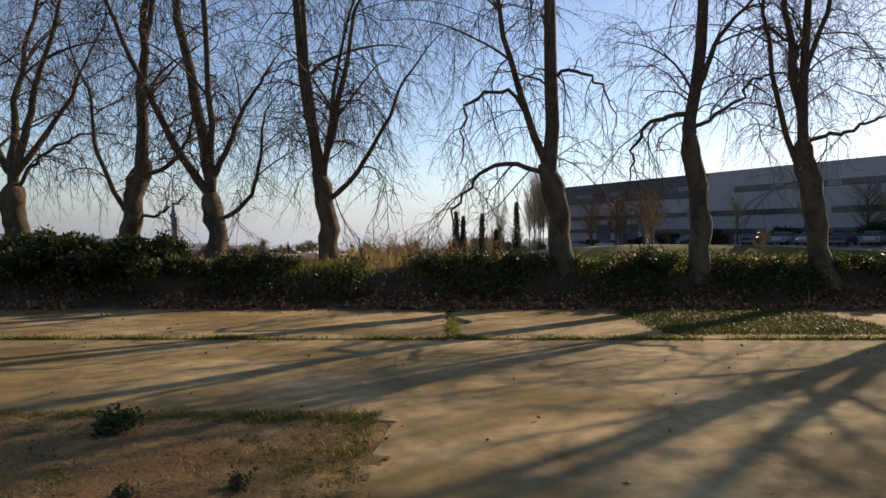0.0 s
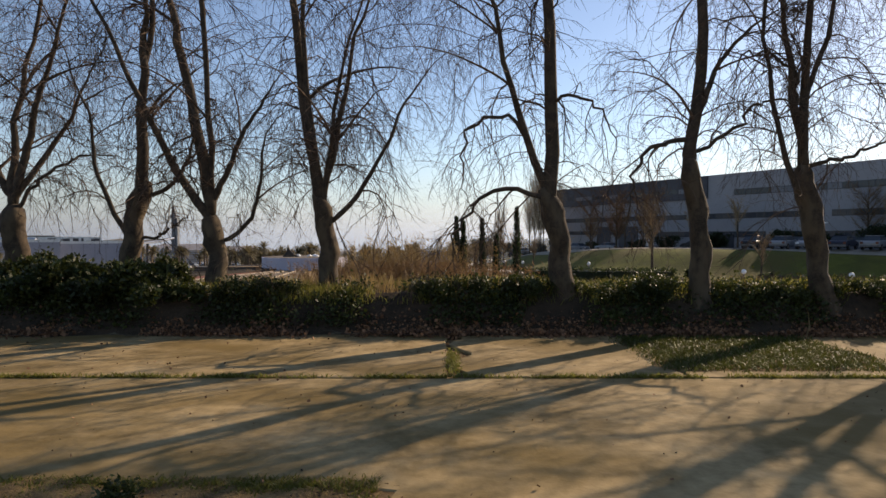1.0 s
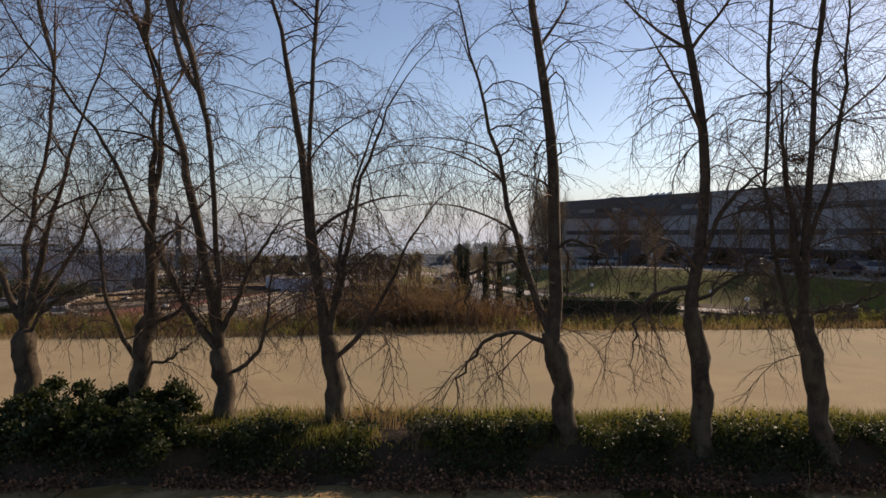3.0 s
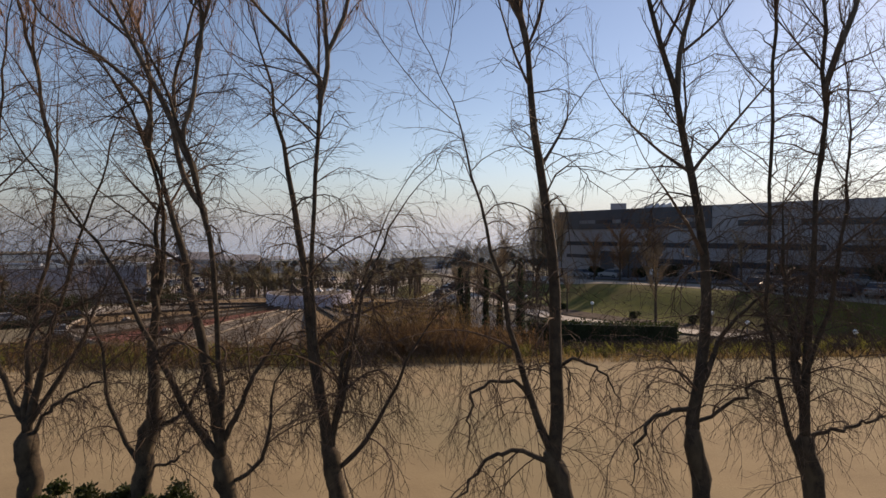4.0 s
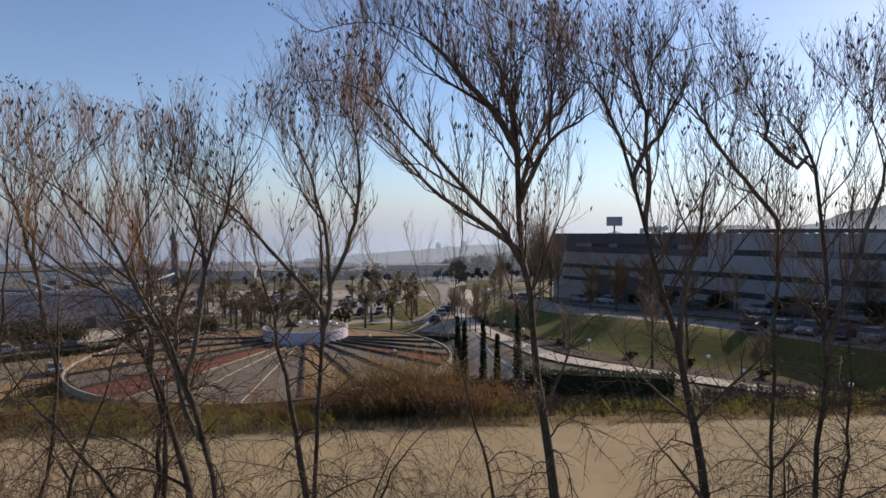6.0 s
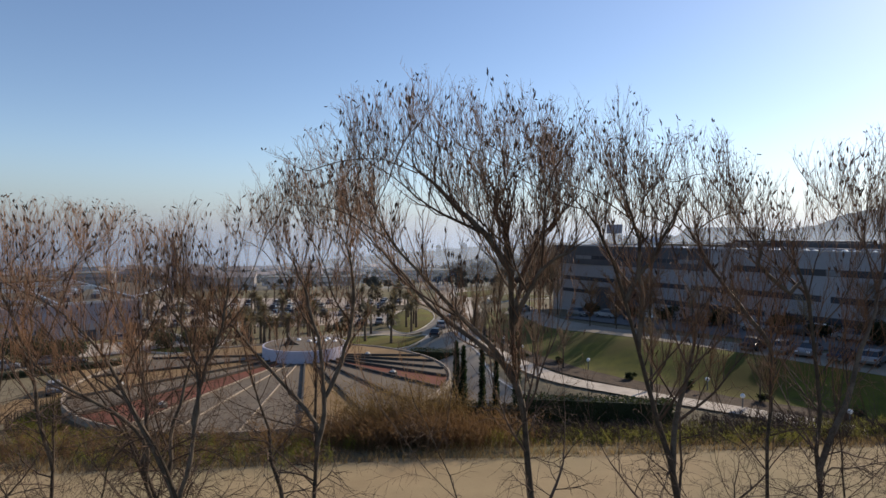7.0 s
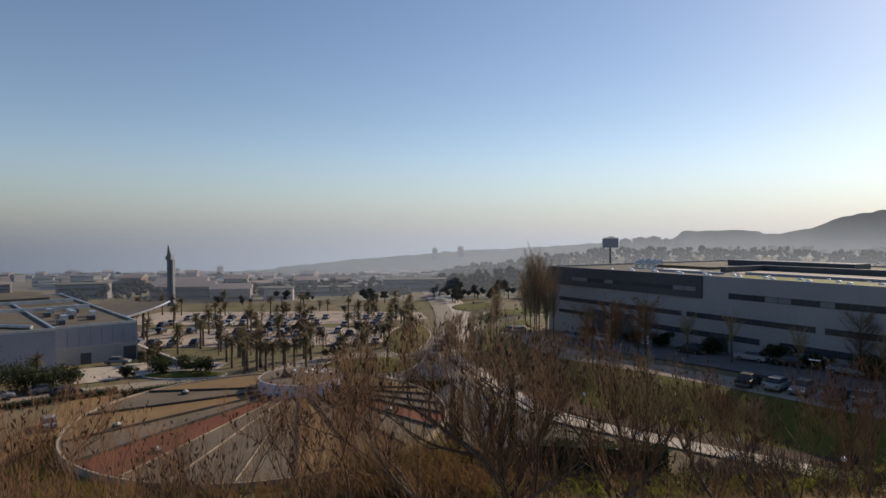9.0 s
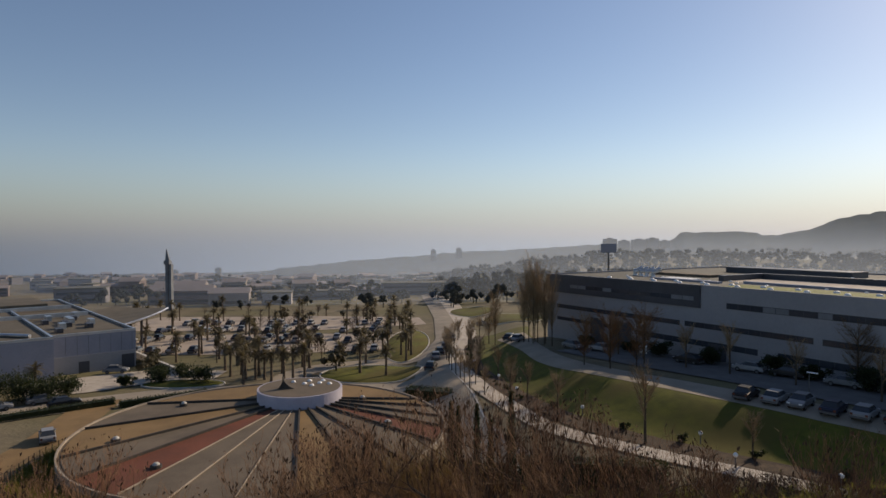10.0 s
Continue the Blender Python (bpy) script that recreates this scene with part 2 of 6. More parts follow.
# ---- mesh helpers ----
class Geo:
    """Vertices and faces collected for one mesh."""

    def __init__(self):
        self.v, self.f = [], []

    def tube(self, pts, radii, sides=6, cap=True):
        base, up = len(self.v), Vector((0.31, 0.87, 0.38))
        n = len(pts)
        for i, p in enumerate(pts):
            d = (pts[min(i + 1, n - 1)] - pts[max(i - 1, 0)])
            d = d.normalized() if d.length > 1e-9 else Vector((0, 0, 1))
            a = d.cross(up)
            a = a.normalized() if a.length > 1e-6 else Vector((1, 0, 0))
            b = d.cross(a)
            for k in range(sides):
                w = 2 * math.pi * k / sides
                self.v.append(p + (a * math.cos(w) + b * math.sin(w)) * radii[i])
        for i in range(n - 1):
            for k in range(sides):
                j = (k + 1) % sides
                self.f.append((base + i * sides + k, base + i * sides + j, base + (i + 1) * sides + j, base + (i + 1) * sides + k))
        if cap and sides > 3:
            self.f.append(tuple(base + k for k in range(sides))[::-1])
            self.f.append(tuple(base + (n - 1) * sides + k for k in range(sides)))
        return self

    def quad(self, a, b, c, d):
        i = len(self.v)
        self.v += [a, b, c, d]
        self.f.append((i, i + 1, i + 2, i + 3))
        return self

    def tri(self, a, b, c):
        i = len(self.v)
        self.v += [a, b, c]
        self.f.append((i, i + 1, i + 2))
        return self

    def box(self, x0, y0, z0, x1, y1, z1, m=None):
        i = len(self.v)
        c = [Vector(p) for p in ((x0, y0, z0), (x1, y0, z0), (x1, y1, z0), (x0, y1, z0), (x0, y0, z1), (x1, y0, z1), (x1, y1, z1), (x0, y1, z1))]
        self.v += [m @ p for p in c] if m else c
        self.f += [(i, i + 3, i + 2, i + 1), (i + 4, i + 5, i + 6, i + 7), (i, i + 1, i + 5, i + 4), (i + 1, i + 2, i + 6, i + 5), (i + 2, i + 3, i + 7, i + 6), (i + 3, i, i + 4, i + 7)]
        return self

    def prism(self, ring, z0, z1):
        """An upright prism over a ring of (x, y)."""
        i, n = len(self.v), len(ring)
        self.v += [Vector((x, y, z0)) for x, y in ring] + [Vector((x, y, z1)) for x, y in ring]
        self.f += [tuple(i + k for k in range(n))[::-1], tuple(i + n + k for k in range(n))]
        self.f += [(i + k, i + (k + 1) % n, i + n + (k + 1) % n, i + n + k) for k in range(n)]
        return self

    def leaf(self, p, size, r, up=0.0, wide=0.5):
        """A small pointed leaf at p, folded from two triangles, in a random direction."""
        d = Vector((r.gauss(0, 1), r.gauss(0, 1), r.gauss(0, 0.8) + up)).normalized()
        s = d.cross(Vector((r.gauss(0, 1), r.gauss(0, 1), r.gauss(0, 1)))).normalized() * size * wide
        i = len(self.v)
        self.v += [p, p + d * size * 0.5 + s * 0.5, p + d * size, p + d * size * 0.5 - s * 0.5]
        self.f.append((i, i + 1, i + 2, i + 3))

    def mesh(self, name, material, smooth=False):
        me = bpy.data.meshes.new(name)
        me.from_pydata([tuple(p) for p in self.v], [], self.f)
        me.materials.append(material)
        if smooth:
            me.polygons.foreach_set("use_smooth", [True] * len(me.polygons))
        me.update()
        return me


def part(name, geo, material, parent=None, label="", smooth=False, bevel=0.0):
    me = geo.mesh(name, material, smooth)
    if bevel:
        bm = bmesh.new()
        bm.from_mesh(me)
        bmesh.ops.recalc_face_normals(bm, faces=bm.faces)
        bmesh.ops.bevel(bm, geom=[e for e in bm.edges], offset=bevel, segments=1, affect="EDGES", clamp_overlap=True)
        bm.to_mesh(me)
        bm.free()
    ob = new(name, me)
    if parent:
        ob.parent = parent
    if label:
        ob["label"] = label
    return ob


def thing(name, x=0.0, y=0.0, z=0.0, turn=0.0, label="", category="", group="", kind=""):
    ob = new(name)
    ob.empty_display_size = 0.2
    ob.matrix_basis = pose(x, y, z, 0, 0, turn)
    return tagged(ob, label, category, group, kind)


def ring_mesh(cx, cy, ax, ay, bx, by, z0, z1, n=96):
    """A closed kerb between two ovals."""
    g = Geo()
    for k in range(n):
        c, s = math.cos(2 * math.pi * k / n), math.sin(2 * math.pi * k / n)
        za, zb = (z0, z1) if not callable(z1) else (z0, z1(cx + ax * c, cy + ay * s))
        g.v += [Vector((cx + ax * c, cy + ay * s, za)), Vector((cx + bx * c, cy + by * s, za)), Vector((cx + bx * c, cy + by * s, zb)), Vector((cx + ax * c, cy + ay * s, zb))]
    for k in range(n):
        i, j = 4 * k, 4 * ((k + 1) % n)
        g.f += [(i + q, i + (q + 1) % 4, j + (q + 1) % 4, j + q) for q in range(4)]
    return g


def smooth01(a, b, v):
    t = np.clip((v - a) / (b - a), 0, 1)
    return t * t * (3 - 2 * t)


# ---- the lie of the land ----
WALK_Y = [30, 50, 59, 68, 86, 106, 130, 153, 200, 290, 600, 1500, 4000]
WALK_X = [62, 37.5, 25.8, 14.8, 8.8, 4.8, 5.5, 9.0, 7.0, 3.8, -6, -6, -6]
WALK_Z = [-2.8, -2.8, -2.8, -2.8, -3.1, -4.0, -5.0, -5.8, -7.4, -10.5, -25, -80, -230]


def even(values):
    """A line of heights or offsets for every metre of y, rounded off."""
    v = np.interp(np.arange(30, 601, 1.0), WALK_Y, values)
    for _ in range(60):
        v[1:-1] = (v[:-2] + 2 * v[1:-1] + v[2:]) / 4
    return np.arange(30, 601, 1.0).tolist() + [1500, 4000], v.tolist() + list(values[-2:])


EVEN_X, EVEN_Z = even(WALK_X), even(WALK_Z)


def land(x, y):
    """Height of the ground, in metres, for arrays x and y."""
    x, y = np.asarray(x, float), np.asarray(y, float)
    far = np.interp(y, [46, 62, 100, 130, 160, 250, 600, 1500, 4000], [-2.7, -5.6, -6.5, -6.7, -7.2, -9.5, -25, -80, -230])
    left = np.interp(y, [52, 70], [0.0, 1.0]) * np.interp(x, [-60, -38], [-0.9, 0.0])
    low = far + left * 0.2
    xw, zw = np.interp(y, *EVEN_X), np.interp(y, *EVEN_Z)
    side = (x - xw) * np.interp(y, [62, 86], [0.61, 0.93])
    top = np.interp(y, [50, 80, 95, 135, 200, 300, 600, 1500, 4000], [0.3, 0.1, -0.5, -2.4, -6.0, -11.0, -25, -80, -230])
    right = zw + np.maximum(top - zw, 0) * smooth01(2.0, 12.5, side)
    near = smooth01(40, 50, y)
    z = low + (right - low) * smooth01(-12.0, -3.2, side) * near
    z = z + 27 * smooth01(270, 720, y) * smooth01(-0.08, 0.32, x / np.maximum(y, 1)) * (1 - smooth01(900, 1500, y))
    bank = np.interp(y, [10.5, 10.85, 11.2, 12.6, 13.6, 16.5], [-0.06, 0.32, 0.62, 0.62, 0.2, -2.7])
    z = np.where(y < 16.5, bank, z)
    z = np.where(y < 10.5, -0.06, z)
    return z


def sheet(name, xs, ys, lift, material, keep=None, label="", kind="structure", wobble=0.0, parent=None):
    """A sheet that lies on the land, over a grid of xs and ys."""
    X, Y = np.meshgrid(xs, ys)
    Z = land(X, Y) + lift
    if wobble:
        Z = Z + np.array([[(noise.noise((x * 0.9, y * 0.9, 3.0)) + 0.5 * noise.noise((x * 6.0, y * 6.0, 8.0))) * wobble for x, y in zip(a, b)] for a, b in zip(X, Y)])
    nx = len(xs)
    vs = np.stack([X, Y, Z], -1).reshape(-1, 3).tolist()
    fs = []
    for j in range(len(ys) - 1):
        for i in range(nx - 1):
            cx, cy = (xs[i] + xs[i + 1]) / 2, (ys[j] + ys[j + 1]) / 2
            if keep is None or keep(cx, cy):
                fs.append((j * nx + i, j * nx + i + 1, (j + 1) * nx + i + 1, (j + 1) * nx + i))
    me = bpy.data.meshes.new(name)
    me.from_pydata(vs, [], fs)
    me.materials.append(material)
    me.polygons.foreach_set("use_smooth", [True] * len(me.polygons))
    ob = new(name, me)
    ob.parent = parent
    return tagged(ob, label, "", "", kind)


def strip(name, line, material, lift=0.06, label="", kind="structure", across=6):
    """A band on the land along a line of (x, y, half width)."""
    g = Geo()
    n = len(line)
    fine = []
    for i in range(n - 1):
        steps = max(2, int(math.hypot(line[i + 1][0] - line[i][0], line[i + 1][1] - line[i][1]) / 1.5))
        for k in range(steps):
            t = k / steps
            fine.append([line[i][c] * (1 - t) + line[i + 1][c] * t for c in range(3)])
    fine.append(list(line[-1]))
    for _ in range(8):      # round the corners
        fine = [fine[0]] + [[(a[c] + 2 * b[c] + d[c]) / 4 for c in range(3)] for a, b, d in zip(fine, fine[1:], fine[2:])] + [fine[-1]]
    for i, (x, y, w) in enumerate(fine):
        a, b = fine[max(i - 1, 0)], fine[min(i + 1, len(fine) - 1)]
        dx, dy = b[0] - a[0], b[1] - a[1]
        ll = math.hypot(dx, dy) or 1
        for k in range(across + 1):
            o = (k / across * 2 - 1) * w
            px, py = x + dy / ll * o, y - dx / ll * o
            g.v.append(Vector((px, py, float(land(px, py)) + lift)))
        if i:
            r0, r1 = (i - 1) * (across + 1), i * (across + 1)
            g.f += [(r0 + k, r0 + k + 1, r1 + k + 1, r1 + k) for k in range(across)]
    return tagged(part(name, g, material, smooth=True), label, "", "", kind)


def steps(*runs):
    out = []
    for a, b, d in runs:
        out += np.arange(a, b, d).tolist()
    return out


GX = steps((-4000, -400, 300), (-400, -120, 20), (-120, -60, 3), (-60, 75, 1.5), (75, 130, 5), (130, 400, 20), (400, 4001, 300))
GY = steps((-60, -8, 6), (-8, 9, 1.0), (9, 17, 0.35), (17, 46, 1.5), (46, 160, 1.5), (160, 300, 7), (300, 900, 40), (900, 4600, 300))
sheet("ground", GX, GY, -0.08, M_GROUND, label="dry sparse ground running out to the horizon")

# the paved yard: big worn concrete slabs with open joints
pavement = thing("pavement", label="worn sandy concrete yard slabs with weedy joints", kind="structure")


def slab(z, *corners, rough=0.0):
    """One slab with a ragged, rounded edge."""
    ring, n = [], 16
    for (ax, ay), (bx, by) in zip(corners, corners[1:] + corners[:1]):
        for k in range(n):
            t = k / n
            px, py = ax + (bx - ax) * t, ay + (by - ay) * t
            ring.append((px + noise.noise((px * 2.1, py * 2.1, 1.0)) * 0.05 + 0.16 * rough * noise.noise((0.0, py * 1.3, 2.0)), py + noise.noise((px * 2.3, py * 2.3, 7.0)) * 0.05))
    g = Geo().prism(ring, z - 0.12, z)
    part("slab", g, M_CONCRETE, pavement, bevel=0.012)


for sx0, sy0, sx1, sy1, sz in ((-16, 7.40, -6.6, 10.55, 0.0), (-6.55, 7.40, 0.1, 10.6, 0.006), (0.3, 7.40, 3.0, 10.45, 0.012), (6.05, 7.45, 14, 10.55, 0.0), (3.1, 7.40, 5.95, 7.72, 0.004)):
    slab(sz, (sx0, sy0), (sx1, sy0), (sx1, sy1), (sx0, sy1), rough=2.0 if sx1 == 3.0 or sx0 == 6.05 else 0.0)
slab(0.0, (-0.5, -6), (14, -6), (14, 7.36), (-16, 7.34), (-16, 4.25), (-0.62, 4.22), (-0.27, 4.1), (-0.42, 3.2), (-0.5, 2.6))
sheet("soil_patch", steps((-16, -7, 0.4), (-7, -0.15, 0.04)), steps((-6, 1.5, 0.4), (1.5, 4.4, 0.04)), 0.064, M_SOIL,
      keep=lambda x, y: x < float(np.interp(y, [2.6, 3.2, 4.1], [-0.41, -0.33, -0.19])) + 0.12 * noise.noise((x * 3, y * 4.0, 2.0)) and y < 4.25 + 0.16 * noise.noise((x * 2.6, y * 3, 6.0)),
      label="bare reddish soil patch with sparse grass", wobble=0.034)
sheet("joint_soil", steps((-16, 14.1, 0.5)), steps((7.0, 10.4, 0.25)), 0.03, M_SOIL, label="soil in the slab joints", wobble=0.0)
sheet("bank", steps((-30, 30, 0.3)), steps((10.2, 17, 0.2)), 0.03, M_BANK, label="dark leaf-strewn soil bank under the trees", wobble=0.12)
sheet("sand_field", steps((-60, 70, 1.0)), steps((16.4, 49, 0.8)), 0.03, M_SAND,
      keep=lambda x, y: y < 43.5 + 0.09 * min(x, 40) + 1.2 * noise.noise((x * 0.15, 2.0, 0.0)), label="open level sandy ground beyond the trees")
lg, lawn_n = Geo(), 14
lawn_rows = np.arange(38, 150, 0.8).tolist()
for j, ly in enumerate(lawn_rows):
    for k in range(lawn_n + 1):
        lx = float(np.interp(ly, *EVEN_X)) + (2.6 + 10.4 * k / lawn_n) / float(np.interp(ly, [62, 86], [0.61, 0.93]))
        lg.v.append(Vector((lx, ly, float(land(lx, ly)) + 0.05)))
    if j:
        r0, r1 = (j - 1) * (lawn_n + 1), j * (lawn_n + 1)
        lg.f += [(r0 + k, r0 + k + 1, r1 + k + 1, r1 + k) for k in range(lawn_n)]
tagged(part("lawn", lg, M_LAWN, smooth=True), "sloping mown lawn with dry streaks", "", "", "structure")
bed, bed_n = Geo(), 5
for j, ly in enumerate(lawn_rows):
    for k in range(bed_n + 1):
        lx = float(np.interp(ly, *EVEN_X)) + (-0.4 + 3.1 * k / bed_n) / float(np.interp(ly, [62, 86], [0.61, 0.93]))
        bed.v.append(Vector((lx, ly, float(land(lx, ly)) + 0.062 + 0.05 * noise.noise((lx, ly, 4.0)))))
    if j:
        r0, r1 = (j - 1) * (bed_n + 1), j * (bed_n + 1)
        bed.f += [(r0 + k, r0 + k + 1, r1 + k + 1, r1 + k) for k in range(bed_n)]
tagged(part("planting_bed", bed, M_BED, smooth=True), "dark bare planting bed between walkway and lawn", "", "", "structure")


# ---- bare plane trees ----
def grow(limb_pts, limb_r, r, twigs, young, buds):
    """Side branches, shoots and twigs along one limb."""
    seg = [(b - a).length for a, b in zip(limb_pts, limb_pts[1:])]
    total = sum(seg)
    s = min(0.5, total * 0.2)
    while s < total:
        i, q = 0, s
        while i < len(seg) - 1 and q > seg[i]:
            q -= seg[i]
            i += 1
        p = limb_pts[i].lerp(limb_pts[i + 1], min(1, q / max(seg[i], 1e-6)))
        d = (limb_pts[i + 1] - limb_pts[i]).normalized()
        rad = limb_r[i]
        f = s / total
        up = 1.0 if p.z > 10 else (-0.35 if p.z > 7.5 else -1.0)
        ln = r.uniform(0.7, 2.2) * (1.0 - 0.35 * f) * (0.75 if p.z > 13.3 else 0.85 if up > 0.5 else 1.0)
        shoot(p, d, ln, min(rad * 0.5, r.uniform(0.009, 0.021)), up, r, twigs, young, buds, 0)
        s += r.uniform(0.16, 0.42) * (0.5 if p.z > 12.8 else 1.05 if p.z > 9.5 else 0.8 if p.z > 6 else 1.15)
    shoot(limb_pts[-1], (limb_pts[-1] - limb_pts[-2]).normalized(), 1.1, limb_r[-1], 0.8 if limb_pts[-1].z > 8 else -0.6, r, twigs, young, buds, 0, 0.25)


def shoot(p, d, ln, rad, up, r, twigs, young, buds, level, spread=1.0):
    if up > 0.5 and level == 0:
        ln = min(ln, max(0.35, 0.95 * (float(np.interp(tree_x[0] + p.x, CROWN_X, CROWN_Z)) - p.z)))
    side = d.cross(Vector((r.gauss(0, 1), r.gauss(0, 1), r.gauss(0, 1)))).normalized()
    tilt = r.uniform(0.6, 1.25) * spread * (0.72 if up > 0.5 else 1.0)
    way = (d * math.cos(tilt) + side * math.sin(tilt)).normalized()
    n = (7 if up < -0.5 else 6, 4 if up < -0.5 else 3, 2)[level]
    pts, cur = [p.copy()], p.copy()
    pull = Vector((0, 0, (0.42 if up > 0.5 else 0.62 * up) * (1 if level < 2 else 1.3)))
    for k in range(n - 1):
        way = (way + pull * (1.0 if up > 0 else (0.25 + 1.1 * k / n)) + Vector((r.gauss(0, 0.15), r.gauss(0, 0.15), r.gauss(0, 0.12))) * (1.0 if up > 0.5 else 1.9)).normalized()
        cur = cur + way * (ln / (n - 1))
        pts.append(cur.copy())
    (young if level and p.z > 10.5 else twigs).tube(pts, [rad * (1 - 0.72 * k / (n - 1)) for k in range(n)], 4 if level == 0 else 3, cap=False)
    if level == 2:
        if r.random() < (0.13 if p.z > 12.6 else 0.08 if p.z > 11 else 0.03):
            for _ in range(2):
                buds.leaf(pts[-1] + Vector((r.gauss(0, 0.02), r.gauss(0, 0.02), 0)), r.uniform(0.07, 0.17) if p.z > 11 else r.uniform(0.025, 0.05), r, 3.2, 0.24)
        return
    gap = ((0.125 if up > 0.5 else 0.14), 0.12 if up > 0.5 else 0.16)[level]
    s = gap * r.uniform(0.6, 1.4)
    while s < ln:
        f = s / ln
        a = f * (n - 1)
        i = min(int(a), n - 2)
        q = pts[i].lerp(pts[i + 1], a - i)
        sub = (r.uniform(0.3, 0.9) * (1.7 if up < -0.5 else 1.0) if level == 0 else r.uniform(0.12, 0.36)) * (1 - 0.3 * f)
        shoot(q, (pts[i + 1] - pts[i]).normalized(), sub, max(0.0033 if p.z > 10.5 else 0.003, rad * (0.45 if level == 0 else 0.6)), up, r, twigs, young, buds, level + 1, 0.75)
        s += gap * r.uniform(0.6, 1.6)


def bend(x0, z0, a0, am, a1, ln, r, depth, n=18):
    """A limb's line: leans in degrees from upright at its start, middle and end, along its length."""
    x, y, z, pts, h = x0, 0.0, z0, [], ln / (n - 1)
    wy = r.uniform(-1, 1) * depth
    for k in range(n):
        s = k / (n - 1)
        w = min(1.0, 3 * s) * 0.10
        pts.append(Vector((x + w * noise.noise((z * 1.5, x0 * 9, z0)) + r.gauss(0, 0.01), y + w * noise.noise((z * 1.3, x0 * 7, 5.0)), z)))
        a = radians(a0 * (1 - s) * (1 - 2 * s) + am * 4 * s * (1 - s) + a1 * s * (2 * s - 1))
        x, z = x + math.sin(a) * h, z + math.cos(a) * h
        y += wy * h * (0.3 + math.sin(3 * s + x0 * 5) * 0.5)
    return pts


tree_count, tree_x = [0], [0.0]


CROWN_X = [-10, -7.2, -6.2, -5, -3.5, -2.7, -1.9, -1.0, -0.3, 0.7, 1.6, 2.15, 2.8, 3.2, 3.75, 4.5, 4.9, 5.5, 6.3, 7.0, 8, 11]
CROWN_Z = [14.2, 14.1, 13.6, 13.8, 14.7, 14.7, 15.3, 16.0, 16.1, 16.1, 16.0, 15.4, 15.9, 15.6, 14.8, 15.5, 15.0, 14.4, 14.9, 15.2, 15.3, 14.5]


def squash(x, z, under=0.6, knee=2.4):
    """The limbs end under the row's uneven canopy line; the shoots rise to it."""
    cap = float(np.interp(x, CROWN_X, CROWN_Z)) - under
    return z if z < cap - knee else cap - knee + knee * (1 - math.exp(-(z - cap + knee) / knee))


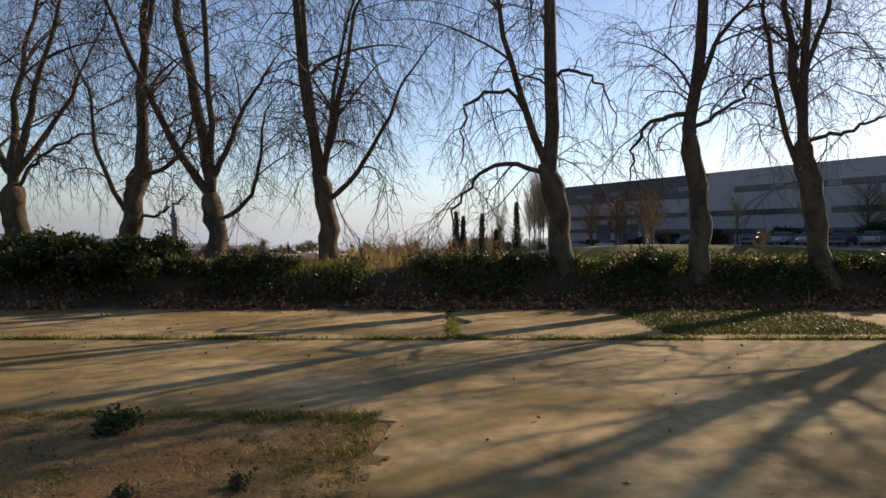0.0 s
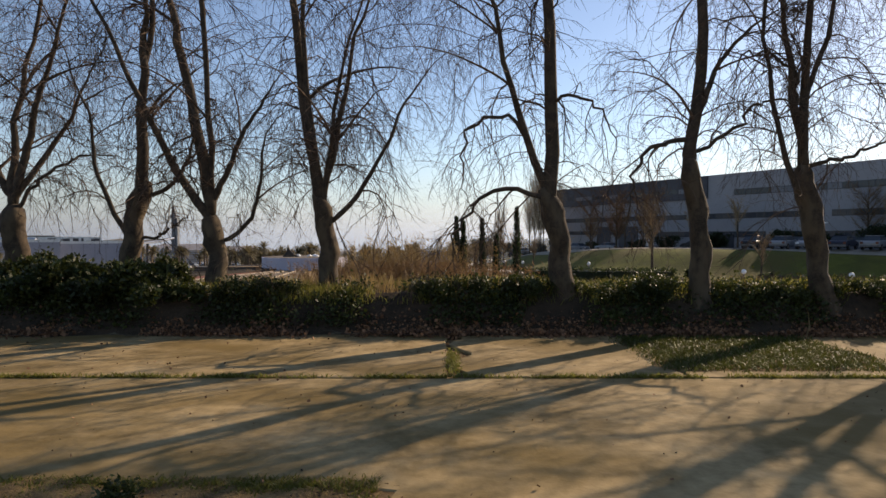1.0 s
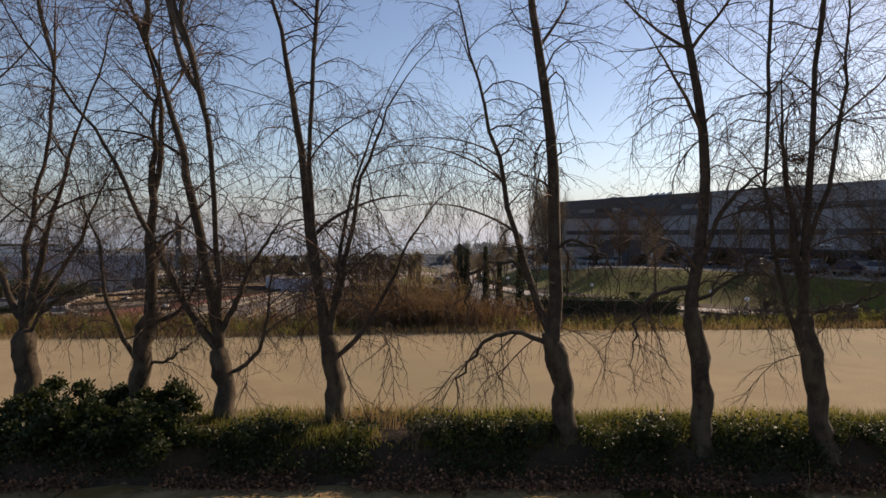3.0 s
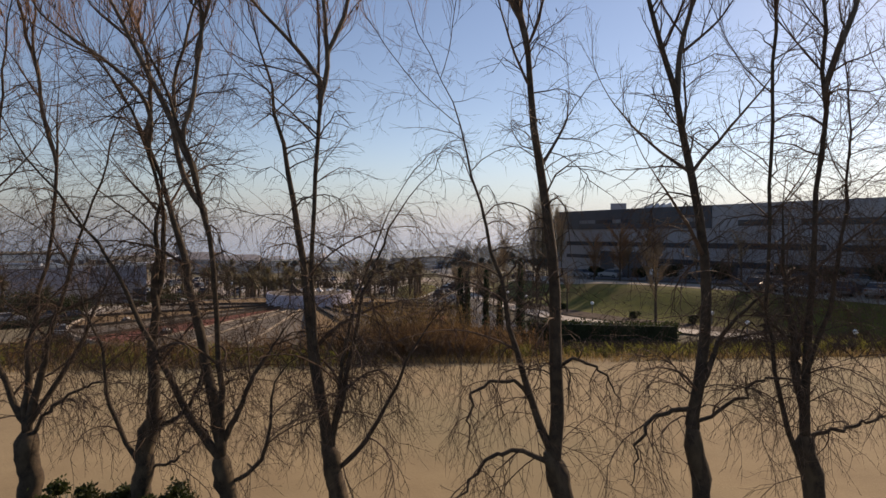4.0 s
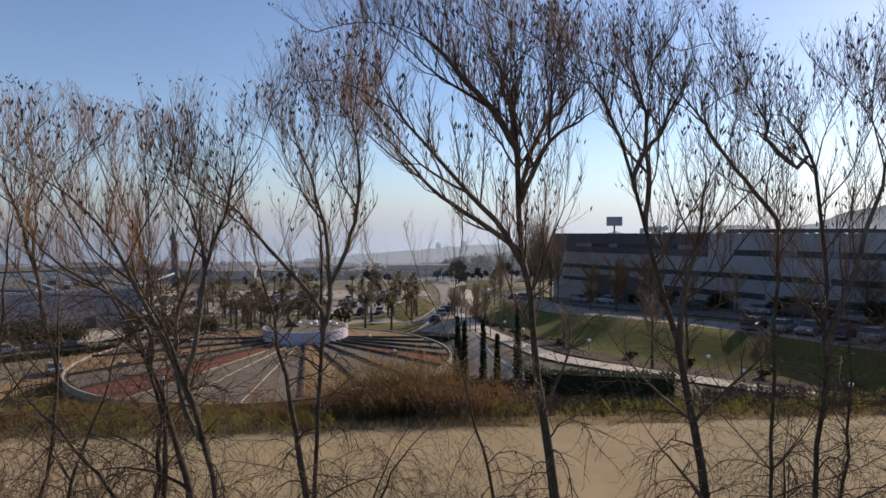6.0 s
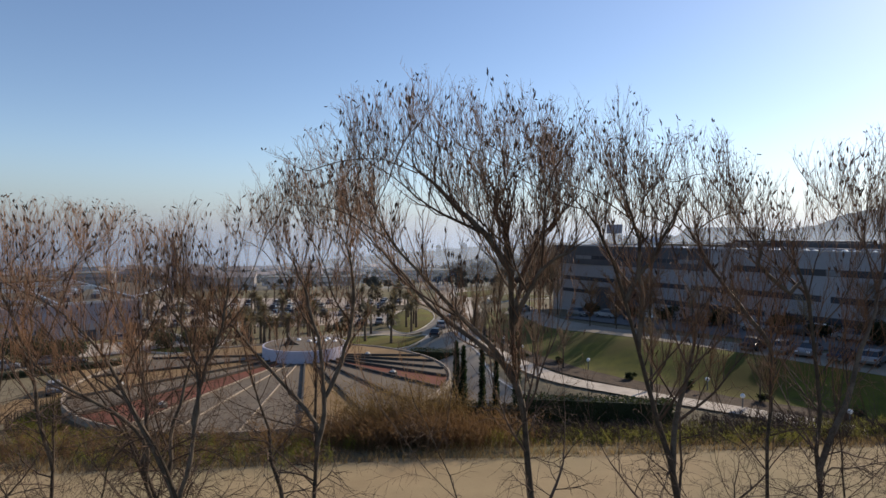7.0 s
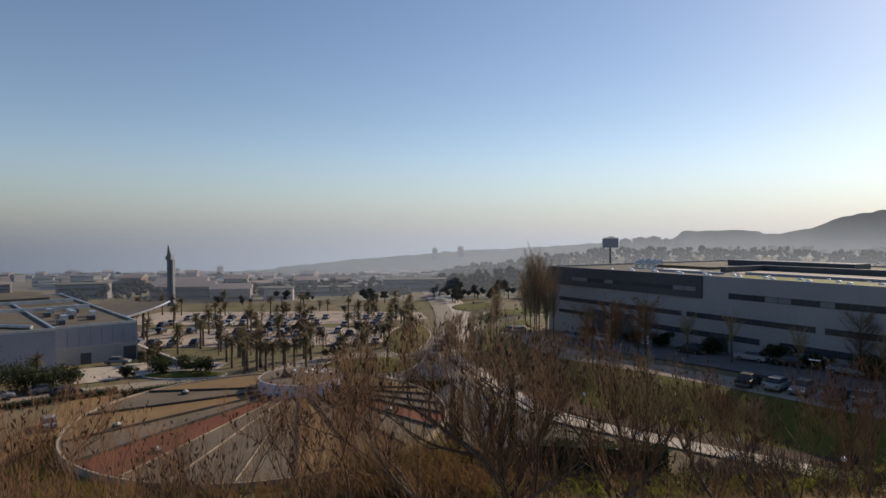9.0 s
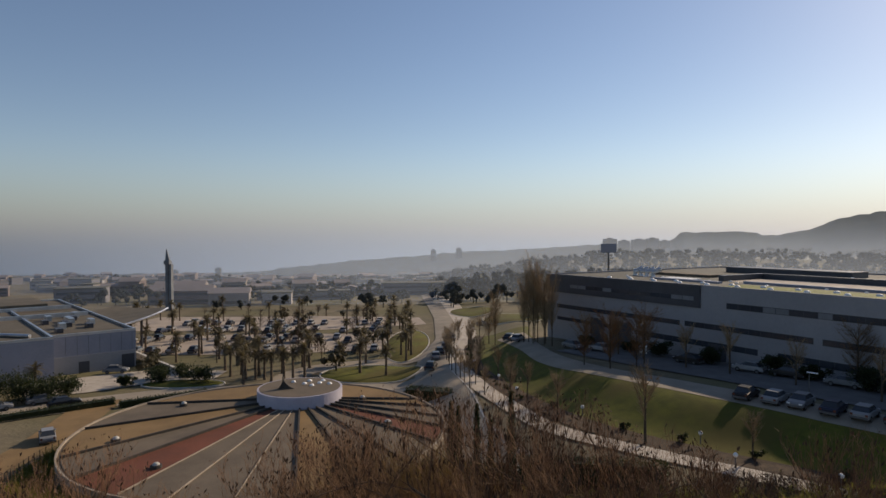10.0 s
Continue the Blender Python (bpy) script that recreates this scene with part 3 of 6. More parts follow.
def plane_tree(x, y, limbs):
    tree_count[0] += 1
    tree_x[0] = x
    r = random.Random(100 + tree_count[0])
    tree = thing("plane_tree", x, y, 0.0, label="tall leafless plane tree with mottled bark, drooping twigs", category="tree", group="row of plane trees on the bank")
    twigs, young, buds = Geo(), Geo(), Geo()
    axes, wood = [], []

    def swell(i, k, rad):
        """Wood that carries a limb is at least as thick as the limb up to where it leaves."""
        own = wood[i]
        for j in range(k + 1):
            own[2][j] = max(own[2][j], rad * (1.0 + 0.12 * (1 - j / max(k, 1))))
        for j in range(k + 1, len(own[2])):
            own[2][j] = max(own[2][j], rad * max(0.0, 1 - (j - k) / (len(own[2]) - k)) ** 1.3)
        if own[3] is not None:
            swell(own[3], own[4], own[2][0] * 0.94)

    for kind, x0, z0, a0, am, a1, ln, rad in limbs:
        if kind == "trunk":
            pts = bend(x0, z0 - 0.25, a0, am, a1, ln + 0.35, r, 0.0, 14)
            pts = [Vector((x0 - 0.02, 0, z0 - 0.7))] + pts
            rr = [rad * (1.35 if k == 0 else 1.2 if k == 1 else 1.04 - 0.02 * k) for k in range(len(pts))]
            rr[-6:] = [rad * q for q in (0.9, 0.91, 0.94, 0.93, 0.74, 0.35)]    # the swollen fork
            pts = [p + Vector((noise.noise((p.z * 2, x, 0)) * 0.03, noise.noise((p.z * 2, x, 9)) * 0.03, 0)) for p in pts]
            axes += [(a.lerp(b, q / 4), None, 0) for a, b in zip(pts[1:], pts[2:]) for q in range(4)]
            g = Geo().tube(pts, rr, 14)
            for i, v in enumerate(g.v):     # burrs and swellings
                g.v[i] = v + Vector((v.x - pts[min(i // 14, len(pts) - 1)].x, v.y, 0)) * 0.32 * noise.noise((v.x * 5, v.y * 5, v.z * 3.5 + x))
            part("trunk", g, M_BARK, tree, smooth=True)
            continue
        rad *= 0.92
        pts = bend(x0, z0, a0, am, a1, ln, r, 0.3 if z0 < 7 else 0.55)
        if kind == "droop":
            pts = [p + Vector((r.gauss(0, 0.04), r.gauss(0, 0.04), r.gauss(0, 0.03))) * min(1.0, k / 3) for k, p in enumerate(pts)]
        want = pts[0] - Vector((0, 0, 0.32 if rad > 0.06 else 0.1))
        foot, own, at = min(axes, key=lambda q: (q[0].x - want.x) ** 2 + (q[0].z - want.z) ** 2)
        gap = foot - want
        for k in range(min(7, len(pts))):       # ease the start onto the wood that carries it
            pts[k] = pts[k] + Vector((gap.x * (1 - k / 7) ** 1.5 * 0.8, 0, 0))
        pts = [foot.copy()] + [p + Vector((0, foot.y, 0)) for p in pts]
        if kind == "limb" and x < 0 and pts[-1].z < 8.5 and rad > 0.12:
            d = (pts[-1] - pts[-2]).normalized()
            goal = 11.0 + r.uniform(-1.0, 1.0)
            cur = pts[-1].copy()
            while cur.z < goal and len(pts) < 60:
                d = (d + Vector((r.gauss(0, 0.09), r.gauss(0, 0.10), 0.07))).normalized()
                cur = cur + d * 0.42
                pts.append(cur.copy())
        m = len(pts)
        end = 0.008
        step = sum((b - a).length for a, b in zip(pts, pts[1:])) / (m - 1)
        if rad > 0.13:
            rr = [end + (rad * 0.9 - end) * (1 - k / (m - 1)) for k in range(m)]
        else:
            rr = [rad * 0.85 * math.exp(-k * step / 5.0) for k in range(m)]
        rr = [max(end, q * (1 - 0.85 * (k / (m - 1)) ** 3)) for k, q in enumerate(rr)]
        along = [0.0]
        for p, q in zip(pts, pts[1:]):
            along.append(along[-1] + (q - p).length)
        flare = 0.8 if rad > 0.08 else 0.45
        rr = [q * (1 + 0.45 * max(0.0, 1 - a / flare) ** 2) for q, a in zip(rr, along)]      # the collar where the limb leaves its wood
        rr[0], rr[1] = rr[0] * 0.5, rr[1] * 0.82
        pts = [Vector((p.x, p.y, squash(x + p.x, p.z))) for p in pts]
        wood.append((kind, pts, rr, own, at, rad, z0))
        if own is not None:
            swell(own, at, rr[2] * 0.72)
        axes += [(pts[k].lerp(pts[k + 1], q / 4), len(wood) - 1, k) for k in range(2, m - 1) for q in range(4)]
    for kind, pts, rr, own, at, rad, z0 in wood:
        m = len(pts)
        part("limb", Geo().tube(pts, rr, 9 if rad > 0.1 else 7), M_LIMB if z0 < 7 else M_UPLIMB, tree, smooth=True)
        grow(pts, rr, r, twigs, young, buds)
        if kind == "limb":      # a few strong side branches
            for _ in range(max(2, int(sum((b - a).length for a, b in zip(pts, pts[1:])) / (1.7 if x < 0 else 1.25)))):
                k = r.randrange(m // 4, m - 2)
                d = (pts[k + 1] - pts[k]).normalized()
                side = Vector((r.choice((-1, 1)) * r.uniform(0.5, 1), r.uniform(-0.9, 0.9), 0)).normalized()
                w, cur, sub = (d * 0.75 + side * 0.7).normalized(), pts[k].copy(), [pts[k].copy()]
                for q in range(11):
                    w = (w + Vector((r.gauss(0, 0.08), r.gauss(0, 0.08), 0.05 if cur.z > 7 else -0.09))).normalized()
                    cur = cur + w * r.uniform(0.16, 0.3)
                    sub.append(cur.copy())
                sub = [Vector((p.x, p.y, squash(x + p.x, p.z, 0.35, 1.6))) for p in sub]
                sr = [max(0.008, rr[k] * (0.62 if z0 > 7 else 0.5) * (1 - q / 12)) for q in range(12)]
                twigs.tube(sub, sr, 5, cap=False)
                grow(sub, sr, r, twigs, young, buds)
    for g in (twigs, young, buds):      # no tip stands far above the canopy line
        for p in g.v:
            p.z = squash(x + p.x, p.z, -0.3, 0.55)
    part("crown", twigs, M_TWIG, tree, "fine drooping brown twigs")["kind"] = "stuff"
    part("young_growth", young, M_SHOOT, tree, "golden-brown young shoots in the top")["kind"] = "stuff"
    part("bud_mass", buds, M_BUD, tree, "dark dry buds and seed heads")["kind"] = "stuff"
    return tree


def plane_row():
    # tree at (-9.07, 13.05)
    plane_tree(-9.07, 13.05, [
        ('trunk', -0.01, 0.81, -2, -2, -2, 1.51, 0.254),
        ('limb', -0.05, 2.32, -4, 7, 1, 5.16, 0.133),
        ('limb', 0.07, 2.54, 13, 17, 27, 4.68, 0.133),
        ('limb', 0.19, 2.54, 20, 23, 25, 3.66, 0.097),
        ('limb', -0.17, 2.54, -25, -18, -16, 2.68, 0.109),
        ('droop', 0.37, 2.26, 7, 64, 112, 2.56, 0.06),
        ('limb', -0.42, 5.03, -4, 5, -9, 8.62, 0.109),
        ('limb', 0.09, 8.47, -7, 8, 19, 5.06, 0.073),
        ('limb', 0.05, 10.18, -7, -5, -3, 3.4, 0.06),
    ])
    # tree at (-6.5, 12.9)
    plane_tree(-6.5, 12.9, [
        ('trunk', -0.06, 0.99, 1, 10, 32, 1.85, 0.215),
        ('limb', 0.31, 2.78, 3, 4, 16, 6.49, 0.167),
        ('limb', -0.23, 1.69, -29, -10, -41, 4.67, 0.084),
        ('limb', 0.28, 2.6, 99, 13, 67, 2.3, 0.072),
        ('droop', 0.17, 1.61, 71, 58, 48, 1.13, 0.048),
        ('limb', 0.45, 5.23, 13, -27, -49, 7.73, 0.096),
        ('limb', 0.26, 8.54, 24, -56, 26, 4.51, 0.072),
        ('limb', 0.3, 8.78, 6, -19, -6, 4.58, 0.072),
    ])
    # tree at (-4.5, 12.26)
    plane_tree(-4.5, 12.26, [
        ('trunk', 0.07, 0.55, -6, -6, -6, 1.54, 0.216),
        ('limb', -0.23, 2.05, -36, -22, -43, 6.49, 0.136),
        ('limb', -0.13, 2.37, -11, -13, -23, 5.7, 0.159),
        ('limb', -0.04, 2.48, -2, -6, -37, 8.74, 0.114),
        ('limb', 0.1, 2.42, 13, 29, 39, 2.9, 0.091),
        ('limb', 0.19, 1.59, 65, 9, 68, 3.18, 0.068),
        ('limb', -0.54, 7.91, -16, -31, -54, 6.27, 0.102),
        ('limb', -0.32, 7.13, -33, 14, -14, 6.05, 0.091),
        ('limb', -0.4, 8.68, 20, -10, -18, 5.15, 0.068),
        ('limb', -0.28, 9.95, 17, 15, -28, 4.03, 0.057),
    ])
    # tree at (-2.12, 12.03)
    plane_tree(-2.12, 12.03, [
        ('trunk', 0.0, 0.62, -7, -6, -20, 1.86, 0.201),
        ('limb', -0.43, 2.57, -6, -9, -24, 10.06, 0.145),
        ('limb', -0.31, 2.51, -9, 2, -26, 11.35, 0.123),
        ('limb', -0.1, 2.57, 10, 18, 48, 5.72, 0.1),
        ('limb', -0.01, 1.95, 48, 25, 62, 4.31, 0.078),
        ('limb', -0.05, 2.46, 0, 17, 32, 5.68, 0.078),
        ('limb', -0.19, 9.35, 4, -15, -15, 5.16, 0.078),
        ('limb', -0.28, 9.68, -38, -40, -14, 4.43, 0.067),
        ('limb', -0.17, 10.25, 25, -0, -32, 4.41, 0.067),
    ])
    # tree at (2.32, 11.3)
    plane_tree(2.32, 11.3, [
        ('trunk', -0.03, 0.71, -4, -10, -29, 1.84, 0.22),
        ('limb', -0.42, 2.51, 4, -7, 4, 13.02, 0.178),
        ('limb', -0.56, 2.63, -18, -13, -32, 8.09, 0.115),
        ('droop', -0.46, 2.19, -28, -137, -167, 2.78, 0.073),
        ('droop', -0.89, 3.56, -11, -153, -176, 2.34, 0.052),
        ('droop', -0.28, 3.71, -24, 122, 150, 2.35, 0.052),
        ('limb', -1.11, 10.33, -9, -44, 21, 5.34, 0.094),
        ('limb', -1.06, 10.89, -51, -47, -9, 4.3, 0.084),
        ('limb', -1.06, 11.78, 16, 37, 60, 2.27, 0.073),
        ('limb', -1.12, 12.78, -32, -33, -3, 3.67, 0.094),
        ('limb', -1.0, 12.2, 20, 25, 5, 3.8, 0.07),
        ('limb', -1.1, 12.5, -5, -8, 0, 4.0, 0.07),
    ])
    # tree at (4.71, 11.09)
    plane_tree(4.71, 11.09, [
        ('trunk', 0.02, 0.67, 0, -5, -15, 2.48, 0.185),
        ('limb', -0.38, 3.18, 13, -16, -12, 13.11, 0.144),
        ('limb', -0.02, 3.13, -10, 33, 68, 3.39, 0.093),
        ('droop', -0.23, 3.41, -75, -147, -176, 2.02, 0.062),
        ('droop', 0.01, 3.21, 67, 58, 242, 2.34, 0.051),
        ('limb', -0.64, 9.1, 11, 11, -16, 3.75, 0.082),
        ('limb', -1.17, 11.57, 6, -10, -2, 4.31, 0.072),
        ('limb', -1.3, 12.3, 15, 12, 0, 3.5, 0.06),
    ])
    # tree at (7.02, 11.07)
    plane_tree(7.02, 11.07, [
        ('trunk', 0.01, 0.67, -14, -10, -4, 2.34, 0.195),
        ('limb', -0.38, 2.97, -10, -10, 6, 4.5, 0.123),
        ('limb', -0.50, 3.11, 1, -1, -24, 12.2, 0.140),
        ('limb', -0.59, 1.97, -18, 1, -3, 9.53, 0.092),
        ('limb', -0.09, 4.36, 13, 1, 11, 7.95, 0.072),
        ('droop', -0.02, 2.97, 71, 60, 48, 1.41, 0.051),
        ('limb', -0.26, 9.3, 14, 20, 4, 5.6, 0.085),
        ('droop', -0.74, 3.99, 20, -71, -211, 2.29, 0.051),
        ('limb', -1.6, 12.5, 10, 5, 0, 3.2, 0.06),
        ('limb', -1.3, 11.5, -30, -20, -5, 4.0, 0.06),
    ])
    # a further tree of the row, whose limbs reach in from beyond
    plane_tree(9.85, 10.95, [
        ('trunk', 0.0, 0.67, 4, -3, -6, 2.1, 0.2),
        ('limb', -0.05, 2.7, -10, -14, -10, 6.5, 0.145),
        ('limb', 0.05, 2.7, 10, 8, 4, 8.0, 0.165),
        ('limb', 0.0, 2.7, -2, -5, 3, 9.0, 0.15),
    ])
    plane_tree(12.3, 10.85, [
        ('trunk', 0.0, 0.67, -3, 2, 5, 2.2, 0.2),
        ('limb', 0.05, 2.7, 4, -3, -6, 8.0, 0.14),
        ('limb', -0.05, 2.6, -16, -10, -14, 5.5, 0.10),
    ])


plane_row()


nest, nr = Geo(), random.Random(5)     # a bird's nest of sticks on a limb
for _ in range(160):
    na, ne = nr.uniform(0, 6.28), nr.uniform(-0.9, 0.7)
    np0 = Vector((math.cos(na) * 0.13 * math.cos(ne), math.sin(na) * 0.13 * math.cos(ne), math.sin(ne) * 0.1))
    nest.tube([np0, np0 + Vector((nr.gauss(0, 0.07), nr.gauss(0, 0.07), nr.gauss(0, 0.04)))], [0.006, 0.003], 3, cap=False)
tagged(part("bird_nest", nest, M_TWIG), "dark bird's nest of sticks on a plane-tree limb", "nest").location = (6.39, 11.09, 5.8)


# ---- undergrowth on the bank ----
def bush(x, y, rx, ry, rz, leaves, size, material, name="bush", label="", z=None, category="bush", stems=6, seed=0, group=""):
    r = random.Random(seed * 31 + int(x * 100) + int(y * 10))
    z = float(land(x, y)) if z is None else z
    ob = thing(name, x, y, z, label=label, category=category, group=group)
    g, st = Geo(), Geo()
    for _ in range(stems):
        a = r.uniform(0, 6.28)
        st.tube([Vector((0, 0, -0.1)), Vector((math.cos(a) * rx * 0.3, math.sin(a) * ry * 0.3, rz * 0.4)), Vector((math.cos(a) * rx * 0.4, math.sin(a) * ry * 0.4, rz * 0.7))], [0.02, 0.014, 0.006], 4)
    knots = [Vector((r.gauss(0, 0.45) * rx, r.gauss(0, 0.45) * ry, rz * (0.25 + 0.62 * r.random()))) for _ in range(max(7, int(rx * ry * 14)))]
    for _ in range(leaves):
        k = r.choice(knots)
        p = k + Vector((r.gauss(0, 0.16), r.gauss(0, 0.16), r.gauss(0, 0.14))) * (max(0.5, min(rx, ry, rz)) if rx > 0.3 else 0.45 * rx / 0.16 * 0.5)
        p.z = max(p.z, 0.0)
        g.leaf(p, size * r.uniform(0.6, 1.3), r, 0.35)
    part("woody_base", st, M_LIMB, ob)
    part("foliage", g, material, ob)
    return ob


def blades(name, count, place, height, material, label, seed, lean=0.35, width=0.008):
    """Many single blades of grass, rising from the land."""
    r, g = random.Random(seed), Geo()
    for _ in range(count):
        x, y, z = place(r)
        h, a = height * r.uniform(0.45, 1.25), r.uniform(0, 6.28)
        o = Vector((r.gauss(0, lean), r.gauss(0, lean), 1)).normalized() * h
        w = Vector((math.cos(a), math.sin(a), 0)) * width
        p = Vector((x, y, z))
        mid = p + o * 0.55
        tip = p + o + Vector((o.x, o.y, -0.12 * h)) * 0.6
        i = len(g.v)
        g.v += [p - w, p + w, mid + w * 0.7, mid - w * 0.7, tip]
        g.f += [(i, i + 1, i + 2, i + 3), (i + 3, i + 2, i + 4)]
    return tagged(part(name, g, material), label, "grass", "", "stuff")


def clumped(r, x0, x1, y0, y1, f=0.9, cut=-0.05):
    while True:
        x, y = r.uniform(x0, x1), r.uniform(y0, y1)
        if noise.noise((x * f, y * f, 5.0)) > cut + r.uniform(-0.15, 0.15):
            return x, y, float(land(x, y)) + 0.02


L_SHRUB = "dense dark evergreen shrub on the bank"
for bx, by, brx, brz, bn in ((-10.6, 11.6, 1.0, 0.2, 6200), (-8.9, 11.4, 1.1, 0.25, 6600), (-7.5, 11.5, 1.0, 0.5, 8600), (-6.4, 11.4, 0.95, 0.74, 9600), (-5.4, 11.5, 0.7, 0.5, 5800), (-9.8, 10.9, 0.9, 0.35, 6000),
                             (-8.3, 12.7, 0.9, 0.75, 5200), (-7.0, 12.9, 0.8, 0.8, 4800), (-5.9, 12.6, 0.7, 0.62, 3600), (-8.1, 10.75, 1.0, 0.45, 6400), (-6.4, 10.7, 1.0, 0.5, 6400), (-5.0, 10.75, 0.8, 0.42, 4600)):
    bush(bx, max(by, 11.05), brx, 0.55, brz, int(bn * 0.75), 0.105, M_LEAF, label=L_SHRUB, group="shrubs on the bank", seed=3)
for bx, by, brx, brz, bn in ((-3.6, 11.0, 0.8, 0.35, 2600), (-2.9, 11.0, 0.6, 0.28, 1600), (0.1, 11.0, 0.8, 0.38, 2700), (1.0, 10.95, 0.8, 0.42, 2900), (1.9, 11.0, 0.7, 0.34, 2500), (3.0, 11.0, 0.7, 0.25, 1700), (3.85, 10.9, 0.55, 0.6, 3600),
                             (5.6, 10.95, 0.6, 0.2, 1300), (6.5, 10.9, 0.7, 0.25, 1900), (7.6, 11.0, 0.7, 0.4, 2600), (8.7, 10.9, 0.8, 0.4, 2900)):
    bush(bx, by + 0.25, brx, 0.42, brz * 0.66, bn, 0.06, M_LEAF, label="low dark ivy clump on the bank edge", group="low clumps on the bank", seed=5)
blades("bank_grass", 8000, lambda r: clumped(r, -12, 11, 11.0, 12.8, 0.8, 0.0), 0.24, M_GRASS, "tufts of green grass under the trees", 1)
blades("sunlit_grass", 2600, lambda r: clumped(r, -6, 11, 11.6, 12.9, 0.7, 0.08), 0.3, M_REED, "tall yellow-green grass catching the sun behind the bank", 14, 0.16, 0.009)
blades("golden_reeds", 700, lambda r: (lambda x, y: (x, y, float(land(x, y))))(r.gauss(-1.6, 0.9), r.uniform(11.7, 13.0)), 0.4, M_STRAW, "golden dry reeds behind the bank", 15, 0.15, 0.007)
blades("crest_grass", 4500, lambda r: clumped(r, -4.5, 11, 11.0, 11.7, 0.7, 0.06), 0.2, M_REED, "yellow-green grass along the crest of the bank", 16, 0.3, 0.008)
blades("right_crest_grass", 4200, lambda r: clumped(r, -0.5, 11, 11.35, 12.4, 0.8, 0.02), 0.26, M_GRASS, "fresh green grass along the crest of the bank", 17, 0.3, 0.008)
blades("bank_straw", 1500, lambda r: clumped(r, -12, 12, 11.0, 13.4, 0.7, 0.0), 0.32, M_STRAW, "dry straw-coloured grass stalks on the bank", 2, 0.2, 0.006)
blades("slab_grass", 13000, lambda r: (lambda x, y: (x, y, 0.0))(clumped(r, 2.95, 6.0, 0, 1, 2.0, -0.25)[0] + r.gauss(0, 0.12), r.uniform(7.8, 10.3) + r.gauss(0, 0.12)), 0.075, M_TURF, "short grass patch between the slabs", 3, 0.6)
blades("joint_grass", 6500, lambda r: (lambda x: (x, 7.38 + r.gauss(0, 0.02) + 0.09 * noise.noise((x * 1.4, 0.0, 0.0)) * r.random(), 0.0))(clumped(r, -12, 9, 0, 1, 1.1, 0.0)[0]) if r.random() < 0.93 else (0.18 + r.gauss(0, 0.05), r.triangular(7.5, 9.3, 8.0), 0.0), 0.07, M_REED, "weeds in the slab joints", 4, 0.6)
blades("patch_grass", 12000, lambda r: (lambda p: (p[0], p[1], -0.012))(clumped(r, -6, -0.33, 1.8, 4.33, 2.2, 0.2)), 0.045, M_GRASS, "sparse short grass on the soil patch", 5, 0.6, 0.005)
blades("patch_straw", 16000, lambda r: (lambda p: (p[0], p[1], -0.012))(clumped(r, -6, -0.36, 1.8, 4.3, 1.1, -0.1)), 0.045, M_STRAW, "dry short grass on the soil patch", 6, 0.8, 0.005)
blades("edge_grass", 5200, lambda r: (r.uniform(-6, -0.4), 4.19 + r.gauss(0, 0.06), -0.01) if r.random() < 0.9 else (-0.46 + r.gauss(0, 0.05), r.uniform(2.0, 4.2), -0.01), 0.055, M_GRASS, "ragged grass fringe along the slab edge", 8, 0.6, 0.006)
bush(-2.05, 3.85, 0.16, 0.12, 0.10, 700, 0.04, M_LEAF, name="weed", label="small dark green weed on the soil", z=0.0, category="weed", stems=4)
bush(-0.95, 3.0, 0.07, 0.06, 0.07, 160, 0.03, M_LEAF, name="weed", label="tiny green weed on the soil", z=0.0, category="weed", stems=3)
bush(-1.45, 2.9, 0.06, 0.05, 0.05, 120, 0.03, M_LEAF, name="weed", label="tiny green weed on the soil", z=0.0, category="weed", stems=3)
ivy, ir = Geo(), random.Random(12)
for _ in range(30000):
    ix, iy, iz = clumped(ir, -12, 11, 10.62, 11.8, 0.75, -0.06)
    ivy.leaf(Vector((ix, iy, iz + abs(ir.gauss(0.03, 0.13)))), ir.uniform(0.04, 0.085), ir, 0.5, 0.8)
tagged(part("bank_ivy", ivy, M_LEAF), "dark ivy and weeds covering the bank", "ivy", "", "stuff")
pebbles, gr = Geo(), random.Random(19)
for _ in range(1100):
    gx, gy = (gr.uniform(-5.5, -0.4), gr.uniform(1.6, 4.15)) if gr.random() < 0.9 else (gr.uniform(-7, 7), gr.uniform(2.0, 10.3))
    gs = 0.004 + 0.011 * gr.random() ** 2
    gi = len(pebbles.v)
    pebbles.v += [Vector((gx + gs * a * gr.uniform(0.7, 1.3), gy + gs * b * gr.uniform(0.7, 1.3), 0.004 + gs * c)) for a, b, c in ((1, 0, 0.2), (0, 1, 0.3), (-1, 0, 0.2), (0, -1, 0.3), (0, 0, 0.9), (0, 0, -0.5))]
    pebbles.f += [(gi + a, gi + b, gi + c) for a, b, c in ((0, 1, 4), (1, 2, 4), (2, 3, 4), (3, 0, 4), (1, 0, 5), (2, 1, 5), (3, 2, 5), (0, 3, 5))]
tagged(part("gravel", pebbles, M_BANK), "dark pebbles and crumbs strewn over soil and slabs", "gravel", "", "stuff")
litter, lr = Geo(), random.Random(11)
for _ in range(17000):
    lx, ly = lr.uniform(-12, 11), 10.45 + lr.gauss(0.06, 0.14)
    if noise.noise((lx * 0.8, ly * 1.7, 3.0)) < lr.uniform(-0.3, 0.2) - (0.25 if lx > -1.5 else 0.0):
        continue
    litter.leaf(Vector((lx, ly, max(0.0, float(land(lx, ly))) + lr.uniform(0.01, 0.09))), lr.uniform(0.03, 0.09), lr, 0.0, 0.8)
